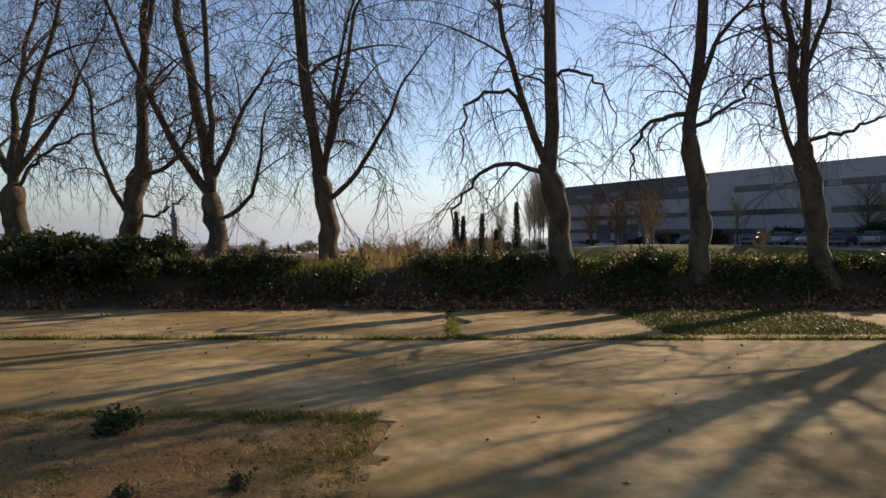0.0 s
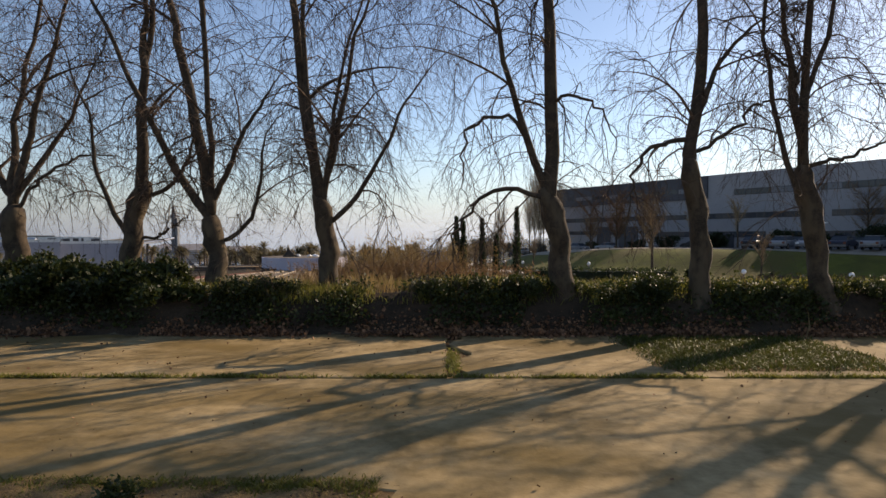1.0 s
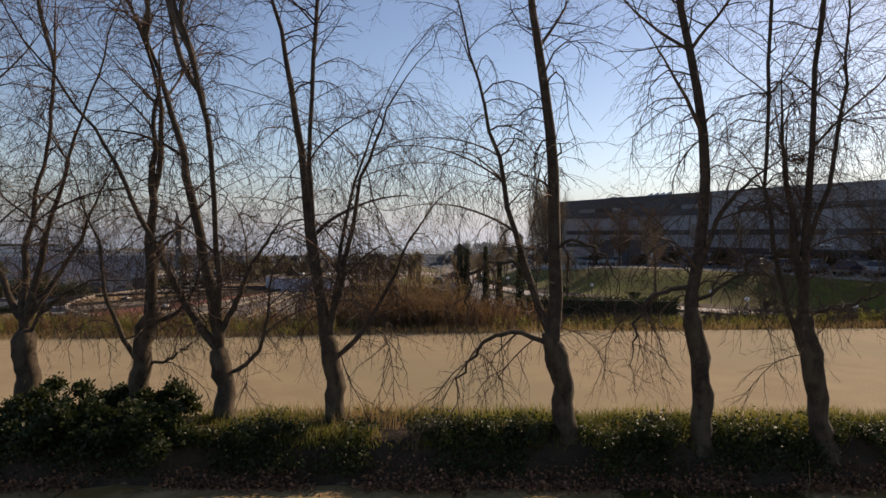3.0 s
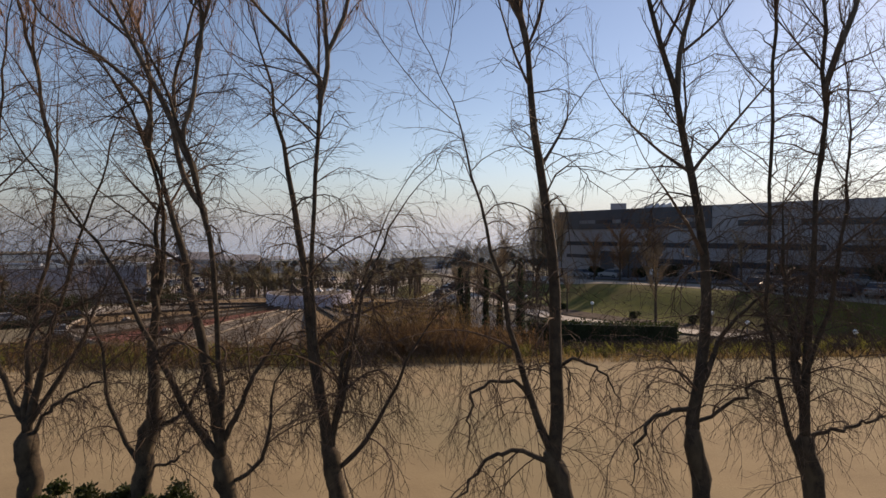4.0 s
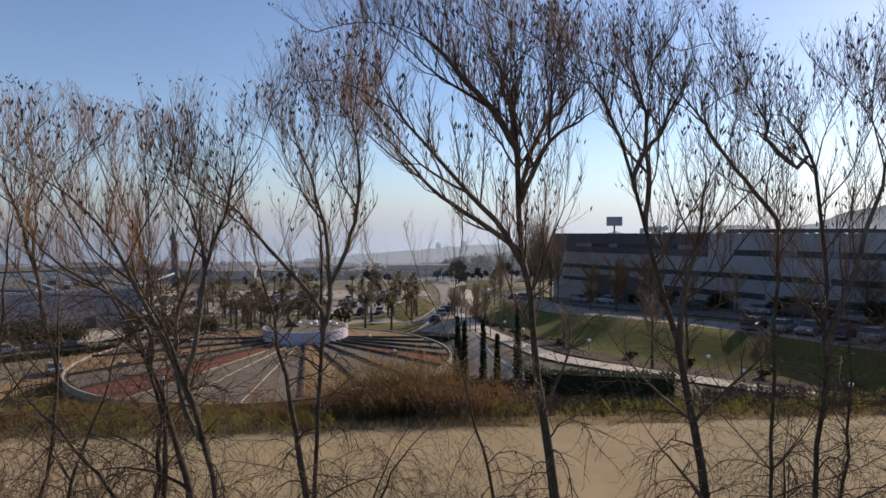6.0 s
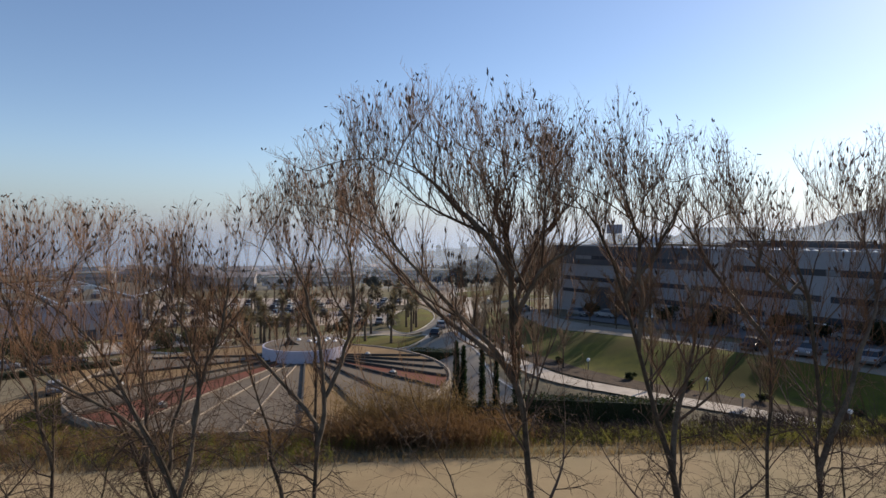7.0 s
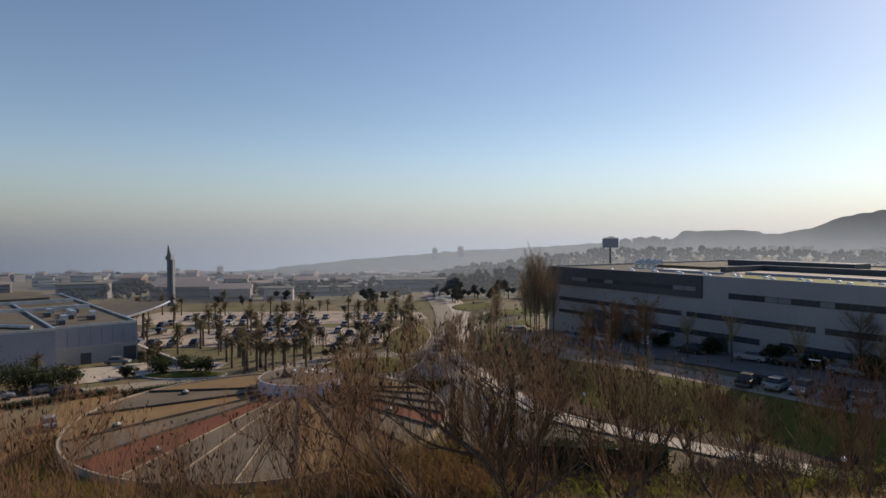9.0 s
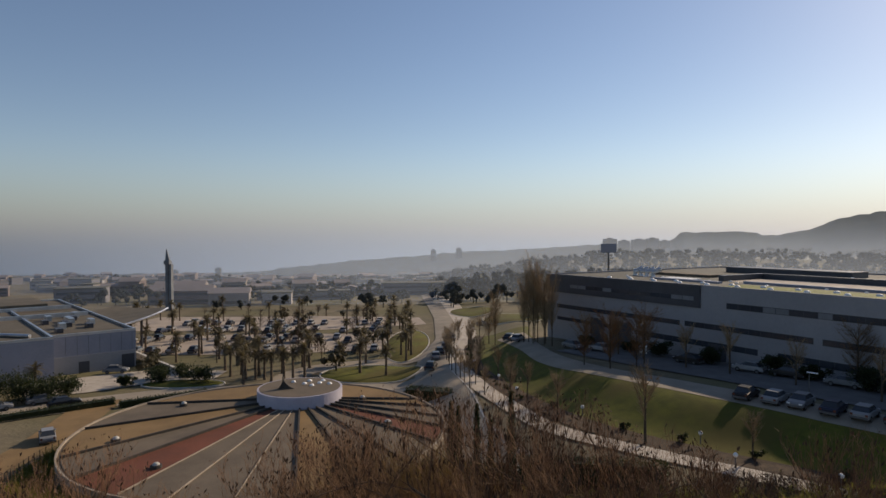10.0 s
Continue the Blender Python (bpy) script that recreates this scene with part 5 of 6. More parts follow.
# ---- the panel-clad building and its canopy ----
shed = thing("panel_building", -68.5, 108.8, -6.6, math.degrees(math.atan2(0.663, 0.748)), label="low blue-grey panel-clad building with flat roofs", category="building")
H1 = 7.2
for x0, y0, x1, y1, h, roofed in ((-34, 0, 0, 84, H1, M_BROWNROOF), (0.02, 4.0, 14.6, 80, H1 - 0.35, M_BROWNROOF)):
    part("wall", Geo().box(x0, y0, -1.5, x1, y1, h), M_GREYWALL, shed)
    part("roof", Geo().box(x0 + 0.4, y0 + 0.4, h, x1 - 0.4, y1 - 0.4, h + 0.05), roofed, shed)
    for a0, b0, a1, b1 in ((x0, y0, x1, y0 + 0.4), (x0, y1 - 0.4, x1, y1), (x0, y0 + 0.4, x0 + 0.4, y1 - 0.4), (x1 - 0.4, y0 + 0.4, x1, y1 - 0.4)):
        part("parapet", Geo().box(a0, b0, h, a1, b1, h + 0.45), M_METAL, shed)
part("plinth", Geo().box(0.1, 3.9, -1.5, 14.6, 4.0, 3.1), M_WALL, shed, "paler lower wall")
for k in range(8):
    part("panel_joint", Geo().box(0.6 + k * 1.9, 3.97, 3.2, 0.63 + k * 1.9, 4.0, H1 - 0.4), M_PANEL, shed)
part("door", Geo().box(4.6, 3.84, -1.0, 6.4, 3.9, 1.9), M_PANEL, shed)
# Flat dark panel painted in place of a shaded recess in the wall.
part("door", Geo().box(12.0, 3.84, -1.0, 14.3, 3.9, 2.4), M_PANEL, shed)
for k in range(12):
    part("roof_unit", Geo().box(2.0 + k % 6 * 1.5, 9 + (k % 4) * 4.5 + k, H1 - 0.3, 3.1 + k % 6 * 1.5, 11.5 + (k % 4) * 4.5 + k, H1 + 0.6 + 0.25 * (k % 2)), M_METAL if k % 2 else M_PANEL, shed)
part("roof_edge", Geo().box(-12, 34, H1, 12.5, 34.6, H1 + 0.9), M_METAL, shed)
part("roof_edge", Geo().box(-12, 52, H1, 12.5, 52.6, H1 + 0.9), M_METAL, shed)
part("roof_hall", Geo().box(-30, 56, H1, 8, 78, H1 + 1.2), M_BROWNROOF, shed)
part("duct", Geo().tube([Vector((-3, 4, H1 + 0.4)), Vector((-9, 12, H1 + 0.4))], [0.35, 0.35], 8), M_METAL, shed)

canopy = thing("canopy", -69.0, 140.0, 0.7, label="dark wing-shaped canopy roof with a pale edge, on columns", category="canopy")
front = [(0.5 + 2.2 * math.sin(q / 10 * 1.9) - 1.0 * q / 10, -12 + 24 * q / 10, -1.1 + 1.35 * (q / 10) ** 1.6) for q in range(11)]
back = [(-20 + 5.5 * q / 10, -4 + 23 * q / 10, -1.3 + 1.2 * q / 10) for q in range(11)]
cg = Geo()
for (fx, fy, fz), (kx, ky, kz) in zip(front, back):
    for dz in (0.0, 0.4):
        for f in (0, 0.33, 0.67, 1):
            cg.v.append(Vector((fx + (kx - fx) * f, fy + (ky - fy) * f, fz + (kz - fz) * f + dz - 0.5 * math.sin(math.pi * f))))
for k in range(10):
    a, b = 8 * k, 8 * k + 8
    for f in range(3):
        cg.f += [(a + f, b + f, b + f + 1, a + f + 1), (a + 4 + f, a + 5 + f, b + 5 + f, b + 4 + f)]
    cg.f += [(a, a + 4, b + 4, b), (a + 3, b + 3, b + 7, a + 7)]
cg.f += [(0, 1, 2, 3, 7, 6, 5, 4), (80, 84, 85, 86, 87, 83, 82, 81)]
part("roof", cg, M_BROWNROOF, canopy)
part("edge", Geo().tube([Vector((fx + 0.12, fy - 0.1, fz + 0.2)) for fx, fy, fz in front], [0.24] * 11, 6), M_METAL, canopy, "pale metal canopy edge")
for cx, cy in ((-1.2, -3), (-1.0, 4), (-9, 2), (-10, 9)):
    part("column", Geo().tube([Vector((cx, cy, -9.7)), Vector((cx, cy, -0.75))], [0.3, 0.3], 10), M_PANEL, canopy)
ramp = thing("ramp_wall", -57.0, 122.5, float(land(-57, 122.5)), math.degrees(math.atan2(-21, 20)), label="low pale wall beside a ramp", category="wall")
part("wall", Geo().box(-14.5, -0.2, -0.6, 14.5, 0.2, 1.0), M_PATH, ramp, bevel=0.03)
part("coping", Geo().box(-14.6, -0.28, 1.0, 14.6, 0.28, 1.1), M_KERB, ramp)

tower = thing("tower", -102.5, 233.0, -10.0, 0, label="slender dark concrete tower with a notched top", category="tower")
part("shaft", Geo().prism([(-1.15, -1.0), (-0.1, -1.0), (-0.1, 1.0), (-1.15, 1.0)], -4, 19.6), M_TOWER, tower)
part("shaft", Geo().prism([(0.15, -1.0), (1.1, -1.0), (1.1, 1.0), (0.15, 1.0)], -4, 18.4), M_TOWER, tower)
part("link", Geo().box(-0.1, -0.5, -4, 0.15, 0.5, 17.6), M_PANEL, tower)
part("collar", Geo().prism([(-1.6, -1.2), (0.4, -1.2), (0.4, 1.2), (-1.6, 1.2)], 18.3, 19.8), M_TOWER, tower)
blade = Geo()
blade.v += [Vector(p) for p in ((-1.4, -0.5, 19.8), (0.2, -0.5, 19.8), (0.2, 0.5, 19.8), (-1.4, 0.5, 19.8), (-1.1, -0.2, 24.2), (-0.8, -0.2, 23.6), (-0.8, 0.2, 23.6), (-1.1, 0.2, 24.2))]
blade.f += [(0, 3, 2, 1), (4, 5, 6, 7), (0, 1, 5, 4), (1, 2, 6, 5), (2, 3, 7, 6), (3, 0, 4, 7)]
part("pointed_top", blade, M_TOWER, tower)


# ---- palms, poplars, small bare trees ----
def palm(x, y, h, seed, scale=1.0):
    r = random.Random(seed)
    ob = thing("palm_tree", x, y, float(land(x, y)), r.uniform(0, 360), label="palm tree with a tall trunk and arching fronds", category="palm", group="palms of the park")
    lean = r.gauss(0, 0.12)
    part("trunk", Geo().tube([Vector((lean * q * q, 0, -0.3 + (h + 0.3) * q)) for q in (0, 0.2, 0.4, 0.6, 0.8, 1.0)], [0.34, 0.26, 0.23, 0.21, 0.21, 0.26], 8), M_PALMTRUNK, ob, smooth=True)
    g = Geo()
    for _ in range(38):
        a, el = r.uniform(0, 6.28), r.uniform(-0.5, 1.35)
        p = Vector((lean, 0, h))
        w = Vector((math.cos(a) * math.cos(el), math.sin(a) * math.cos(el), math.sin(el)))
        s = Vector((-math.sin(a), math.cos(a), 0))
        ln = r.uniform(1.35, 2.1) * scale
        n = 8
        for k in range(n):
            q = p + w * (ln / n)
            wid = 0.36 * scale * math.sin(math.pi * (0.12 + 0.86 * k / n))
            for sg in (1, -1):
                for e in (0.0, 0.5):
                    b = p.lerp(q, e)
                    g.tri(b, b + (q - p) * 0.45, b + s * sg * wid + (q - p) * 0.75 - Vector((0, 0, wid * 0.45)))
            g.tri(p - s * 0.02, p + s * 0.02, q)
            p, w = q, (w + Vector((0, 0, -0.19))).normalized()
    part("crown", g, M_PALM, ob)
    return ob


palms = [palm(-9.5, 110.5, 4.8, 1, 1.0), palm(-14.5, 112.5, 5.4, 2, 1.05), palm(-8, 131, 4.2, 3, 0.95), palm(-25, 118, 5.6, 4, 1.0), palm(-33, 112, 6.0, 5, 1.0)]
pr = random.Random(77)
spots = [(-31, 108.5), (-34.5, 109), (-29, 113), (-27, 106.5), (-23.5, 107), (-35.5, 118), (-40, 121), (-19.5, 120)]
for row in range(11):
    py_ = 124 + row * 9.5
    for col in range(11):
        qx = -15 - col * (6.4 + row * 0.25) + pr.gauss(0, 1.5) + (row % 2) * 3
        if pr.random() < 0.46 and qx > -30 - row * 7 - 30:
            spots.append((qx, py_ + pr.gauss(0, 1.8)))
for row in range(12):
    spots.append((-6.5 - row * 0.35 + pr.gauss(0, 0.6), 124 + row * 6.0))
    if row % 2:
        spots.append((-11 - row * 0.4 + pr.gauss(0, 0.6), 128 + row * 6.0))
for k in range(11):
    spots.append((pr.uniform(-41, -24.5), 103 + (k * 7 % 11) * 2.2 + pr.gauss(0, 0.8)))
spots += [(-66, 100), (-72, 98), (-46, 128), (-52, 134)]
for i, (qx, qy) in enumerate(spots):
    src = palms[i % 5]
    c = copy_thing(src, pose(qx, qy, float(land(qx, qy)) - pr.uniform(0, 1.0), 0, 0, pr.uniform(0, 360)))


def bare_tree(x, y, h, seed, material=M_RUST, spread=0.3, label="small bare street tree", group="bare street trees", rise=0.25, count=26):
    """A small leafless tree, of upright shoots."""
    r = random.Random(seed)
    ob = thing("bare_tree", x, y, float(land(x, y)), r.uniform(0, 360), label=label, category="tree", group=group)
    part("trunk", Geo().tube([Vector((0, 0, -0.2)), Vector((0.03, 0, h * 0.4)), Vector((0, 0.02, h * 0.97))], [0.11, 0.085, 0.015], 7), M_LIMB, ob)
    g = Geo()
    for _ in range(count):
        z0 = h * r.uniform(0.16 + rise * 0.6, 0.85)
        a, ln = r.uniform(0, 6.28), h * r.uniform(0.22, 0.42)
        w = Vector((math.cos(a) * spread * 2, math.sin(a) * spread * 2, 1)).normalized()
        pts = [Vector((0, 0, z0)) + w * ln * q / 4 + Vector((r.gauss(0, 0.06), r.gauss(0, 0.06), 0)) for q in range(5)]
        g.tube(pts, [0.035, 0.028, 0.02, 0.014, 0.006], 4, cap=False)
        for _ in range(26):
            p = pts[r.randrange(1, 5)]
            d = (w + Vector((r.gauss(0, 0.5), r.gauss(0, 0.5), r.gauss(0.1, 0.3)))).normalized() * h * r.uniform(0.06, 0.16)
            g.tube([p, p + d], [0.012, 0.004], 3, cap=False)
    part("crown", g, material, ob)
    return ob


pop = bare_tree(20.5, 116, 10.0, 5, M_POPLAR, 0.2, "tall slim bare poplar", "poplars by the long building", 0.02, 48)
for px_, py_, s_ in ((17.6, 118, 1.3), (18.6, 117, 1.4), (19.4, 118.5, 1.35), (20.0, 114.5, 1.2), (16.8, 119, 1.15), (12.0, 128, 1.05), (11.1, 133, 0.7), (21.2, 113, 1.15), (18.0, 115.2, 1.25)):
    c = copy_thing(pop, pose(px_, py_, float(land(px_, py_)), 0, 0, px_ * 77 % 360) @ Matrix.Diagonal((1, 1, s_, 1)))
st = bare_tree(9.5, 80, 4.8, 8, M_POPLAR, 0.3, count=20)
for px_, py_, s_ in ((30.5, 58.5, 0.9), (21.6, 63.0, 1.55), (14.6, 74, 1.0), (12.2, 83, 0.9), (6.4, 84, 0.8), (3.5, 96, 0.9), (9.5, 96, 1.0), (2.0, 108, 0.9), (7.5, 109, 1.0), (2.2, 118, 0.9), (6.4, 121, 1.0), (2.0, 130, 0.9), (6.6, 134, 1), (10, 147, 1), (5, 146, 0.9), (6.8, 102, 0.9), (5.6, 91, 0.8), (10.9, 90, 0.9), (6.2, 112.5, 0.8), (6.4, 127, 0.9), (1.9, 112.5, 0.8), (1.9, 124, 0.9), (7.6, 140, 1),
                     (4.6, 88.5, 0.9), (4.0, 92.5, 0.8), (2.9, 99.5, 0.9), (2.3, 103, 0.85), (1.6, 114.5, 0.9), (1.5, 120.5, 0.85), (2.4, 127, 0.9), (3.6, 138, 0.9), (4.6, 142.5, 0.9), (36, 88, 1.2), (32.5, 96, 1.4), (30, 101, 1.3), (45, 76, 1.1), (40, 83, 1.3), (50, 68, 1.2), (26, 107, 1.2)):
    copy_thing(st, pose(px_, py_, float(land(px_, py_)), 0, 0, px_ * 57 % 360) @ Matrix.Diagonal((s_, s_, s_, 1)))


bushy = bare_tree(24.7, 87.0, 8.0, 12, M_RUST, 0.42, "bushy golden-brown bare tree by the entrance", "bushy trees by the entrance", 0.0, 46)
for px_, py_, s_ in ((21.8, 90.5, 0.85), (28.0, 85.5, 0.95), (30.6, 90.0, 1.05), (26.4, 93.5, 0.9), (52.5, 75.5, 0.95), (57.5, 69.0, 1.0), (61.0, 66.0, 0.9)):
    copy_thing(bushy, pose(px_, py_, float(land(px_, py_)), 0, 0, px_ * 57 % 360) @ Matrix.Diagonal((s_, s_, s_, 1)))
lot_tree = bare_tree(-30, 131, 3.6, 15, M_TWIG, 0.55, "small grey-brown bare tree between parked cars", "bare trees of the car park", 0.2, 13)
for _ in range(64):
    py_ = pr.uniform(122, 214)
    px_ = -13 - pr.random() * (34 + (py_ - 122) * 0.42)
    s_ = pr.uniform(0.75, 1.2)
    copy_thing(lot_tree, pose(px_, py_, float(land(px_, py_)), 0, 0, pr.uniform(0, 360)) @ Matrix.Diagonal((s_, s_, s_, 1)))


def round_shrub(x, y, size, label="round clipped dark shrub", group="round shrubs on the lawn"):
    far = size > 1.1
    return bush(x, y, size, size, size * 1.5, 2600 if far else 900, 0.30 if far else 0.2, M_HEDGE, name="shrub", label="dark evergreen tree-like shrub" if far else label, group="dark shrubs by the buildings" if far else group, seed=9)


for sx_, sy_, ss_ in ((20.9, 67.8, 0.55), (25.5, 63.2, 0.65), (30.7, 58.6, 0.65), (14.5, 77.0, 0.55), (36.5, 53.5, 0.6), (-45, 108, 1.9), (-48.5, 106.5, 1.7), (-41, 105.5, 2.0), (-53, 103.5, 1.2), (-59, 96.5, 2.2), (-68, 90, 2.5), (-60.5, 93, 2.1), (-66, 95, 3.0), (-70, 92, 3.2), (-62, 97, 2.2), (-63.5, 93, 2.6), (-50.5, 109.5, 1.7),
                      (46, 83, 1.6), (52, 73, 1.9), (41, 91, 1.7), (36, 98.5, 1.6), (33, 104, 1.3), (57, 66, 1.5), (49, 78.5, 1.3), (27.5, 113, 1.3), (59, 62, 1.4)):
    round_shrub(sx_, sy_, ss_)


border = bush(float(np.interp(82, *EVEN_X)) + 0.9, 82, 0.42, 0.42, 0.6, 420, 0.16, M_HEDGE, name="shrub", label="small dark clipped shrub in the planting bed", group="shrubs along the planting bed", seed=4)
for k in range(22):
    by_ = 85 + k * 2.7
    bx_ = float(np.interp(by_, *EVEN_X)) + 1.0 + 0.35 * math.sin(k * 2.3)
    bs_ = 0.8 + 0.3 * math.sin(k * 1.7)
    copy_thing(border, pose(bx_, by_, float(land(bx_, by_)), 0, 0, k * 50) @ Matrix.Diagonal((bs_, bs_, bs_, 1)))


def lamp(x, y, h=1.0, r0=0.22):
    ob = thing("globe_lamp", x, y, float(land(x, y)), label="low garden lamp with a white globe", category="lamp", group="globe lamps by the walkway")
    part("post", Geo().tube([Vector((0, 0, -0.2)), Vector((0, 0, h))], [0.06, 0.05], 8), M_POST, ob)
    g, n = Geo(), 12
    for j in range(9):
        w = j / 8 * math.pi - math.pi / 2
        for k in range(n):
            g.v.append(Vector((r0 * math.cos(w) * math.cos(2 * math.pi * k / n), r0 * math.cos(w) * math.sin(2 * math.pi * k / n), h + r0 * 0.9 + r0 * math.sin(w))))
    g.f += [(j * n + k, j * n + (k + 1) % n, (j + 1) * n + (k + 1) % n, (j + 1) * n + k) for j in range(8) for k in range(n)]
    part("globe", g, M_WHITE, ob, "white globe", smooth=True)
    return ob


lamp0 = lamp(27.9, 56.6)
for lx, ly in ((27.2, 62.6), (17.4, 73.0), (10.8, 83.2), (9.2, 92), (34.5, 51.5), (6.3, 106)):
    copy_thing(lamp0, pose(lx, ly, float(land(lx, ly))))


street = thing("street_lamp", 42.8, 69.7, float(land(42.8, 69.7)), 132, label="grey street lamp with a flat white head by the parked cars", category="lamp")
part("post", Geo().tube([Vector((0, 0, -0.2)), Vector((0, 0, 1.6)), Vector((0, 0, 3.0))], [0.07, 0.055, 0.045], 8), M_POST, street)
part("head", Geo().box(-0.9, -0.13, 2.98, 0.25, 0.13, 3.1), M_WHITE, street, "flat white lamp head", bevel=0.03)
board = thing("sign_post", 33.0, 97.5, float(land(33.0, 97.5)), -40, label="small white direction sign on a grey post", category="sign")
part("post", Geo().tube([Vector((0, 0, -0.2)), Vector((0, 0, 2.1))], [0.05, 0.05], 8), M_POST, board)
for k in range(3):
    part("panel", Geo().box(-0.6, -0.09, 0.75 + k * 0.48, 0.6, -0.055, 1.13 + k * 0.48), M_WHITE, board, "plain white sign panel", bevel=0.01)


# ---- cars ----
def car(x, y, turn, paint, label, z=None):
    ob = thing("car", x, y, float(land(x, y)) + 0.08 if z is None else z, turn, label=label, category="car", group="parked cars")
    g = Geo()
    half = [(-2.1, 0.35), (-2.12, 0.75), (-1.95, 0.92), (-1.1, 0.98), (1.0, 0.96), (1.75, 0.84), (2.1, 0.68), (2.12, 0.35)]
    for sx, wy in ((-0.85, 1), (0.85, 1)):
        g.v += [Vector((px, sx * (0.96 if pz > 0.85 else 1.0), pz)) for px, pz in half]
    n = len(half)
    g.f += [tuple(range(n)), tuple(range(2 * n - 1, n - 1, -1))] + [(k, n + k, n + (k + 1) % n, (k + 1) % n) for k in range(n)]
    part("body", g, paint, ob, bevel=0.04)
    c = Geo()
    c.v += [Vector(p) for p in ((-1.6, -0.78, 0.95), (1.1, -0.78, 0.95), (1.1, 0.78, 0.95), (-1.6, 0.78, 0.95), (-1.1, -0.6, 1.42), (0.35, -0.6, 1.42), (0.35, 0.6, 1.42), (-1.1, 0.6, 1.42))]
    c.f += [(0, 1, 5, 4), (1, 2, 6, 5), (2, 3, 7, 6), (3, 0, 4, 7), (4, 5, 6, 7)]
    part("glazing", c, M_GLASS, ob, "dark car windows")
    part("roof", Geo().box(-1.15, -0.62, 1.41, 0.4, 0.62, 1.47), paint, ob, bevel=0.02)
    for wx in (-1.3, 1.3):
        for wy in (-0.78, 0.78):
            wheel = part("wheel", Geo().tube([Vector((wx, wy - 0.1, 0.31)), Vector((wx, wy + 0.1, 0.31))], [0.31, 0.31], 12), M_TYRE, ob)
            part("rim", Geo().tube([Vector((wx, wy - 0.11, 0.31)), Vector((wx, wy + 0.11, 0.31))], [0.19, 0.19], 8), M_POST, wheel)
    for s_ in (-1, 1):
        part("mirror", Geo().box(0.62, s_ * 0.82 - 0.09, 0.95, 0.78, s_ * 0.82 + 0.09, 1.08), paint, ob, bevel=0.02)
        part("tail_light", Geo().box(-2.135, s_ * 0.66 - 0.12, 0.62, -2.06, s_ * 0.66 + 0.12, 0.84), M_RED, ob, "red tail light")
    part("bumper", Geo().box(2.06, -0.8, 0.32, 2.19, 0.8, 0.55), M_POST, ob, bevel=0.03)
    part("bumper", Geo().box(-2.19, -0.8, 0.32, -2.06, 0.8, 0.55), M_POST, ob, bevel=0.03)
    for s_ in (-0.6, 0.6):
        part("headlight", Geo().box(2.04, s_ - 0.16, 0.62, 2.125, s_ + 0.16, 0.76), M_WHITE, ob)
    return ob


fleet = [car(35.6, 69.8, 44, CARPAINT[0], "black car parked on pale asphalt"), car(37.9, 67.8, 40, CARPAINT[1], "silver car parked on pale asphalt"),
         car(39.7, 66.1, 222, CARPAINT[2], "grey car parked on pale asphalt"), car(41.6, 63.5, 42, CARPAINT[3], "dark blue car parked on pale asphalt"),
         car(43.7, 61.7, 40, CARPAINT[1], "silver car parked on pale asphalt")]
copy_thing(fleet[0], pose(45.7, 59.7, float(land(45.7, 59.7)) + 0.1, 0, 0, 40))
for vx, vy, vt, vk in ((-47.5, 74, 124, 1), (-1.3, 107.5, 80, 0), (-60, 92.5, 40, 2), (-55.5, 90.5, 40, 0), (-60.5, 114.5, 10, 2), (-64, 88, 40, 1), (1.5, 128, 88, 3), (0.3, 122, 92, 0), (-0.5, 117, 92, 1), (3.2, 143, 85, 2), (16, 122, 60, 1), (15, 127, 60, 0), (24, 108, -60, 2), (43.5, 84.5, 130, 1), (46.5, 80.5, 130, 0), (50.5, 75, 130, 2), (54, 71.5, 130, 3), (38, 92, 128, 0), (28, 104.5, 125, 1)):
    copy_thing(fleet[vk], pose(vx, vy, float(land(vx, vy)) + 0.1, 0, 0, vt))
for row in range(7):
    for col in range(16):
        vx, vy = -14 - col * 4.1 + pr.gauss(0, 0.3), 136 + row * 9 + (4 if row % 2 else 0) + pr.gauss(0, 0.4)
        if pr.random() < 0.62:
            copy_thing(fleet[pr.randrange(5)], pose(vx, vy, float(land(vx, vy)) + 0.08, 0, 0, 90 + pr.gauss(0, 3)))


# ---- the town beyond ----
def house(x, y, w, d, h, turn, k):
    ob = thing("town_building", x, y, float(land(x, y)), turn, label=("cream", "brick-red", "grey", "white", "ochre")[k] + " town building far off in haze", category="building", group="buildings of the town")
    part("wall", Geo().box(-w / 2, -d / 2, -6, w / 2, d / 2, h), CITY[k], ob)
    if k in (2, 3):
        part("roof", Geo().box(-w / 2 - 0.3, -d / 2 - 0.3, h, w / 2 + 0.3, d / 2 + 0.3, h + 0.5), M_ROOF, ob)
    else:       # a low tiled gable
        g = Geo()
        for gx in (-w / 2 - 0.4, w / 2 + 0.4):
            g.v += [Vector((gx, -d / 2 - 0.4, h)), Vector((gx, d / 2 + 0.4, h)), Vector((gx, 0, h + 0.2 * d))]
        g.f += [(0, 1, 2), (3, 5, 4), (0, 2, 5, 3), (1, 4, 5, 2), (0, 3, 4, 1)]
        part("roof", g, M_TILE, ob)
    for f in range(int(h // 3)):
        part("window", Geo().box(-w / 2 + 1, -d / 2 - 0.05, f * 3 + 1.0, w / 2 - 1, -d / 2 + 0.1, f * 3 + 2.2), M_PANEL, ob)
    return ob


